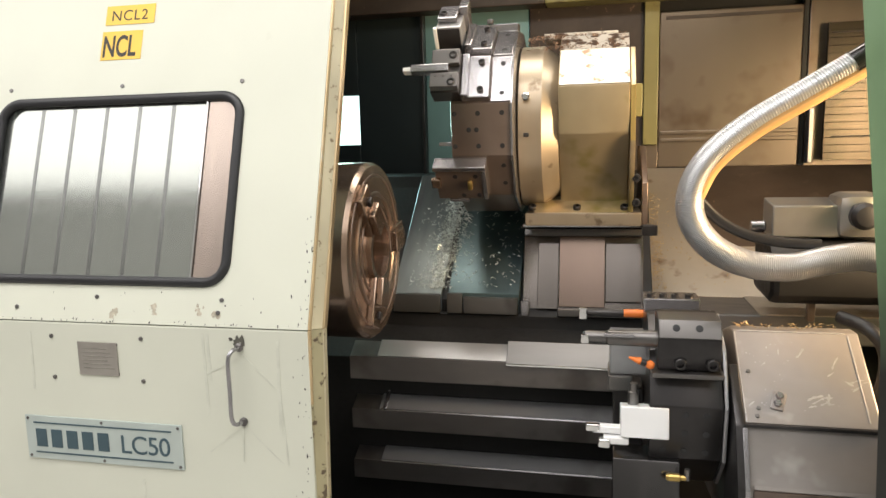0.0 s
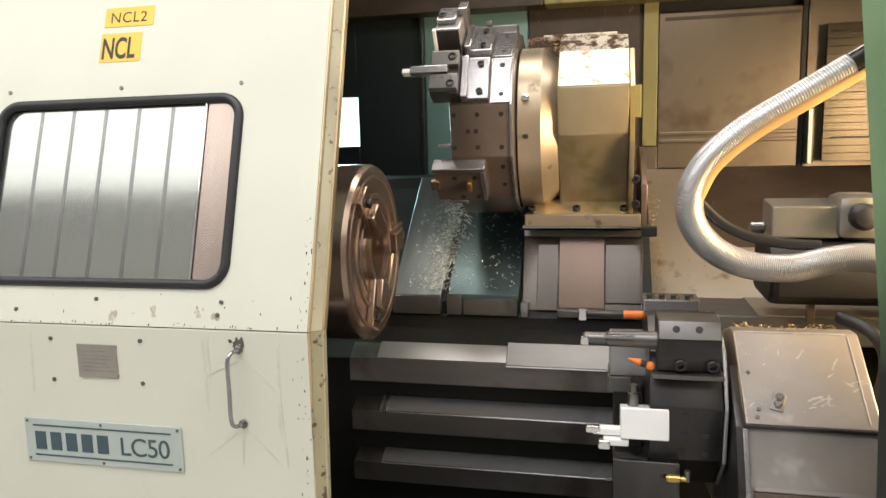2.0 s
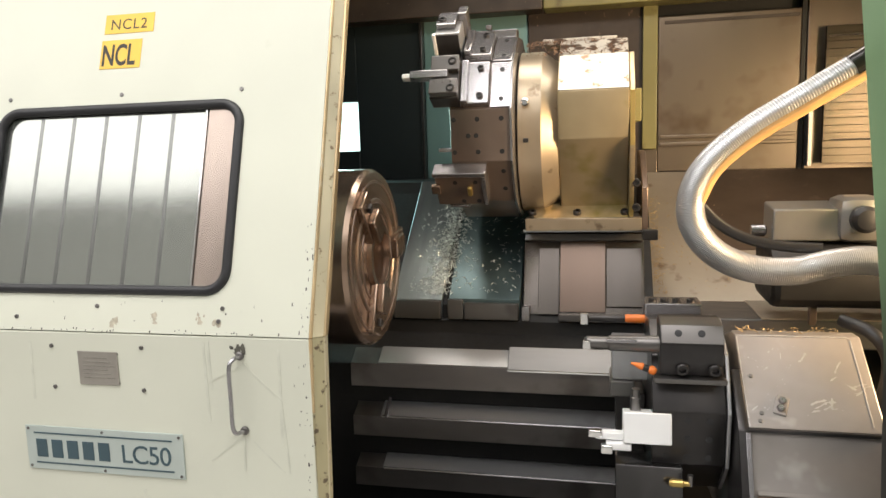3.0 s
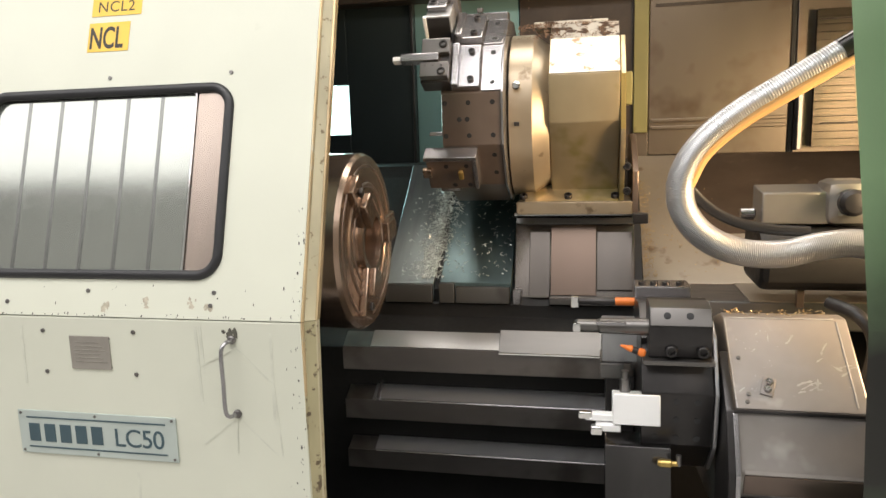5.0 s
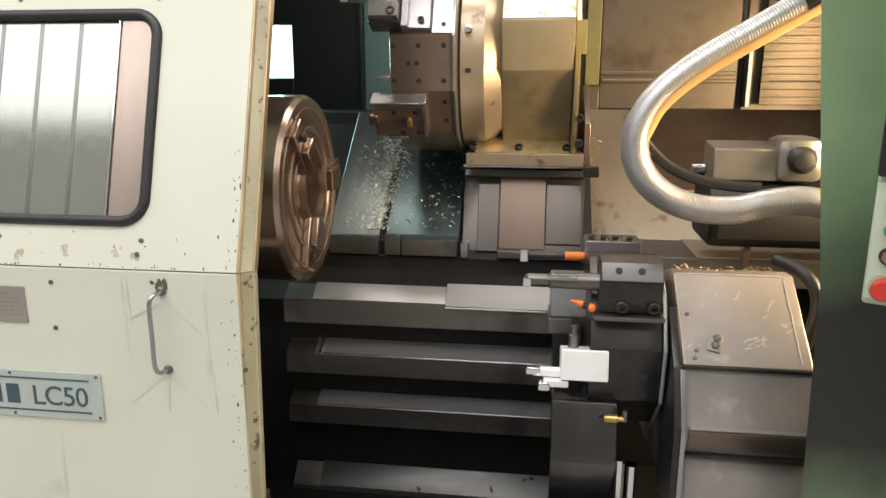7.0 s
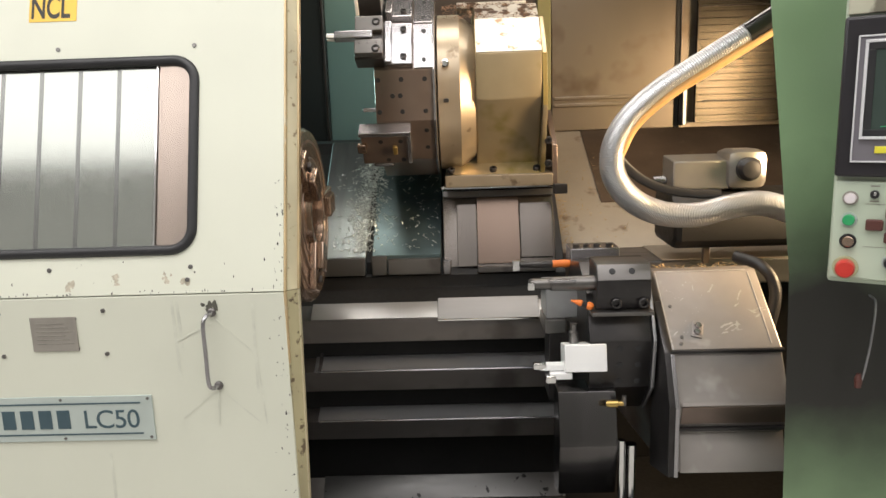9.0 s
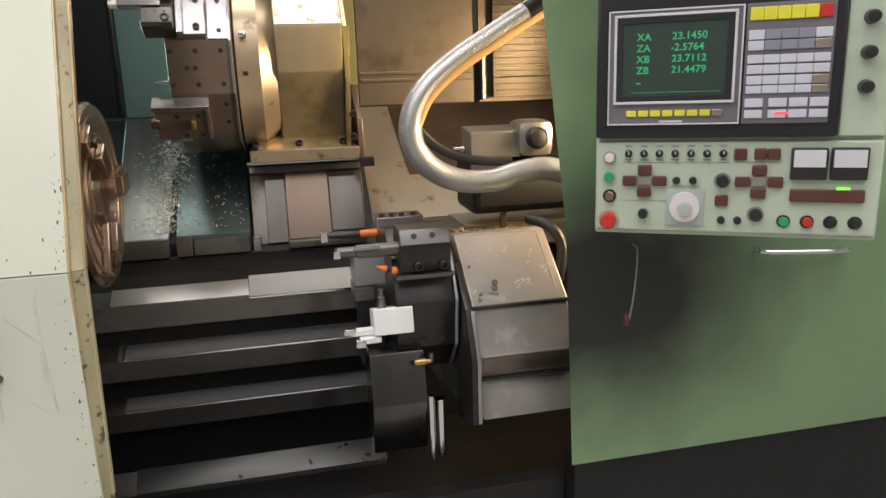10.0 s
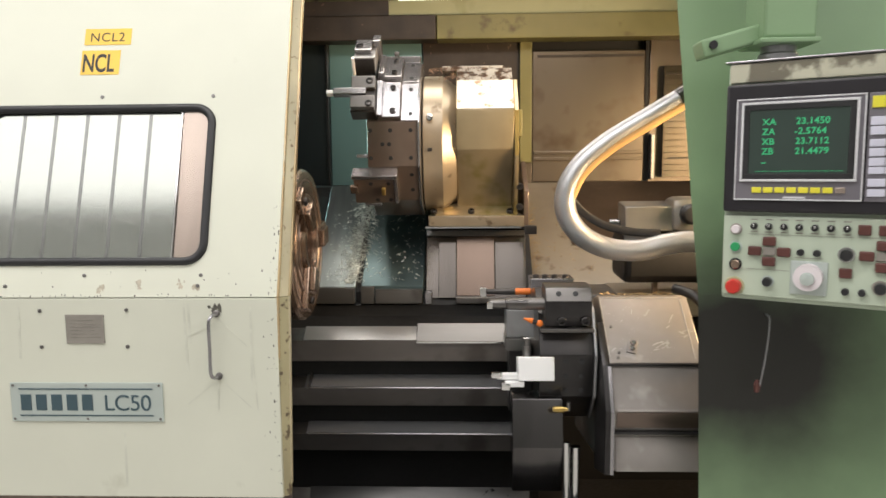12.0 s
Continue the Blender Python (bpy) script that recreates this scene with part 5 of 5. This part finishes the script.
heap("swarf", curls(1200, on_slide, 0.012, 1.3), SWARF, "scattered silver steel swarf on the slideway")


def on_housing():
    y = random.uniform(2.60, 2.80)
    z = 1.735 + (y - 2.60) * 0.69 if y < 2.68 else 1.792
    return Vector((random.uniform(-0.22, 0.10) if random.random() < 0.6 else random.gauss(-0.12, 0.03), y, z + 0.002)), Vector((0, -0.5, 0.85))


heap("brown_swarf", curls(620, on_housing, 0.011, 0.8), SWARF_BROWN, "dark brown swarf on top of the turret housing")


def on_chute():
    y = random.uniform(2.72, 3.3)
    return Vector((random.gauss(0.225, 0.014) if random.random() < 0.75 else random.uniform(0.21, 0.5), y, 0.908 + (y - 2.70) * 0.523)), Vector((0, -0.46, 0.89))


heap("gold_swarf", curls(380, on_chute, 0.010, 0.9), SWARF_GOLD, "golden swarf along the chute")


def on_cover():
    return Vector((random.uniform(0.33, 0.56), random.uniform(1.885, 1.93), 1.006)), Vector((0, 0, 1))


heap("gold_swarf", curls(44, on_cover, 0.013, 1.3), SWARF_GOLD, "golden swarf on the lower turret cover")


def flecks(n, place, r0, r1, long=1.0):
    """Flat ragged spots joined in one mesh."""
    verts, faces = [], []
    for _ in range(n):
        m, r = place(), random.uniform(r0, r1)
        k0, k = len(verts), 9
        sx, sy = random.uniform(0.5, 1.3) * long, random.uniform(0.5, 1.6) / long
        for i in range(k):
            a, q = 2 * math.pi * i / k, r * random.uniform(0.55, 1.1)
            verts.append(m @ Vector((q * sx * math.cos(a), q * sy * math.sin(a), 0.0004)))
        faces.append(list(range(k0, k0 + k)))
    me = bpy.data.meshes.new("flecks")
    me.from_pydata(verts, [], faces)
    return me


def wear(name, me, material, label, parent=None):
    parent = parent or door
    me.transform(Matrix.Translation(-BASE[parent.name]))
    me.materials.append(material)
    ob = new(name, me)
    ob.parent = parent
    BASE[ob.name] = BASE[parent.name]
    return tagged(ob, label, kind="stuff")


LOM = Matrix.Translation((0, DY, 0)) @ FACING


def chip_place():
    q = random.random()
    if q < 0.20:
        return UPM @ Matrix.Translation((DX - 0.003 - abs(random.gauss(0, 0.011)), vz(1.09 + abs(random.gauss(0, 0.16))), 0))
    if q < 0.50:
        return LOM @ Matrix.Translation((DX - 0.005 - abs(random.gauss(0, 0.013)), random.uniform(0.60, 1.07), 0))
    if q < 0.86:
        return UPM @ Matrix.Translation((random.uniform(-1.3, DX - 0.01), 0.003 + abs(random.gauss(0, 0.003)), 0))
    return UPM @ Matrix.Translation((random.uniform(-1.2, -0.55), vz(random.uniform(1.09, 1.15)), 0))


wear("paint_chips", flecks(110, chip_place, 0.0007, 0.0028, 0.75), BLACK_INK, "small dark chips in the cream paint")
spots = iter([(-0.971, 1.104), (-0.877, 1.115), (-0.777, 1.119), (-0.975, 1.100), (-0.736, 1.108)])
for u, z in spots:
    wear("smudge", flecks(7, lambda: (UPM @ Matrix.Translation((u + random.gauss(0, 0.004), vz(z) + random.gauss(0, 0.005), random.uniform(0, 0.0003)))) if z > 1.085 else (LOM @ Matrix.Translation((u + random.gauss(0, 0.004), z + random.gauss(0, 0.004), random.uniform(0, 0.0003)))), 0.002, 0.008), SMUDGE, "brown oily smudge on the paint")
wear("dark_splash", flecks(9, lambda: LOM @ Matrix.Translation((-0.682 + random.gauss(0, 0.007), 1.057 + random.gauss(0, 0.006), random.uniform(0, 0.0003))), 0.002, 0.009), DARK_SMUDGE, "dark worn splash over the handle")
for lay, (x0, z0, x1, z1) in enumerate(((-0.684, 0.88, -0.60, 0.80), (-0.684, 0.88, -0.765, 0.815), (-0.68, 1.03, -0.60, 0.95), (-0.60, 0.95, -0.59, 0.80), (-0.69, 1.02, -0.76, 0.985), (-0.686, 0.88, -0.690, 0.80))):
    dx, dz = x1 - x0, z1 - z0
    a = math.atan2(dz, dx)
    part("scuff", box(-math.hypot(dx, dz) / 2, math.hypot(dx, dz) / 2, -0.0016, 0.0016, 0.0003, 0.0005 + 0.00015 * lay, 0, m=LOM @ Matrix.Translation(((x0 + x1) / 2, (z0 + z1) / 2, 0)) @ Matrix.Rotation(a, 4, "Z")), SCUFF, door)
for x0, z0, x1, z1 in ((-0.765, 1.07, -0.762, 0.90), (-0.755, 1.07, -0.752, 0.97), (-0.60, 1.06, -0.603, 0.86), (-1.18, 1.06, -1.183, 0.93), (-0.93, 0.74, -0.932, 0.60)):
    dx, dz = x1 - x0, z1 - z0
    part("drip", box(-math.hypot(dx, dz) / 2, math.hypot(dx, dz) / 2, -0.003, 0.003, 0.0003, 0.0006, 0, m=LOM @ Matrix.Translation(((x0 + x1) / 2, (z0 + z1) / 2, 0)) @ Matrix.Rotation(math.atan2(dz, dx), 4, "Z")), SCUFF, door)
CVM = Matrix.Translation((0, 1.702, 0.850)) @ Matrix(((1, 0, 0, 0), (0, 0.769, -0.639, 0), (0, 0.639, 0.769, 0), (0, 0, 0, 1)))


def cover_scuff():
    u, v = random.choice(((0.37, 0.17), (0.42, 0.18), (0.40, 0.10), (0.54, 0.08), (0.36, 0.06), (0.46, 0.05)))
    return CVM @ Matrix.Translation((u + random.gauss(0, 0.02), min(max(v + random.gauss(0, 0.02), 0.015), 0.225), 0.0004)) @ Matrix.Rotation(random.uniform(-0.6, 1.2), 4, "Z")


wear("scuff_wear", flecks(34, cover_scuff, 0.0006, 0.0020, 1.4), PALE_SCUFF, "pale specks on the grey cover", lt)


def smears(n):
    """Ragged curved streaks joined in one mesh."""
    verts, faces = [], []
    for _ in range(n):
        u, v = random.choice(((0.375, 0.19), (0.43, 0.18), (0.41, 0.195), (0.37, 0.14), (0.54, 0.10), (0.47, 0.05), (0.36, 0.05), (0.50, 0.06), (0.52, 0.12)))
        u, v = u + random.gauss(0, 0.016), v + random.gauss(0, 0.010)
        a, bend, w = random.choice((0.0, 0.15, 0.5, 1.2)) + random.gauss(0, 0.3), random.uniform(-5, 5), random.uniform(0.0012, 0.0040)
        nodes, step = random.randint(5, 9), random.uniform(0.0025, 0.0055)
        k0 = len(verts)
        for i in range(nodes):
            swell = w * random.uniform(0.25, 1.15) * (0.2 if i in (0, nodes - 1) else 1.0)
            for sgn in (-1, 1):
                verts.append(CVM @ Vector((min(max(u - sgn * swell * math.sin(a), 0.330), 0.584), min(max(v + sgn * swell * math.cos(a), 0.006), 0.232), 0.0006)))
            u, v, a = u + step * math.cos(a), v + step * math.sin(a), a + bend * step + random.gauss(0, 0.12)
        faces += [(k0 + 2 * i, k0 + 2 * i + 1, k0 + 2 * i + 3, k0 + 2 * i + 2) for i in range(nodes - 1)]
    me = bpy.data.meshes.new("smears")
    me.from_pydata(verts, [], faces)
    return me


wear("scratch_wear", smears(18), PALE_SCUFF, "ragged pale smears on the grey cover", lt)
for u0, u1, v0, v1 in ((0.3265, 0.329, 0.02, 0.23), (0.563, 0.566, 0.012, 0.228), (0.335, 0.56, 0.2325, 0.2355)):
    part("worn_edge", box(u0, u1, v0, v1, 0.0, 0.0012, 0.0005, m=CVM), PALE_SCUFF, cv)
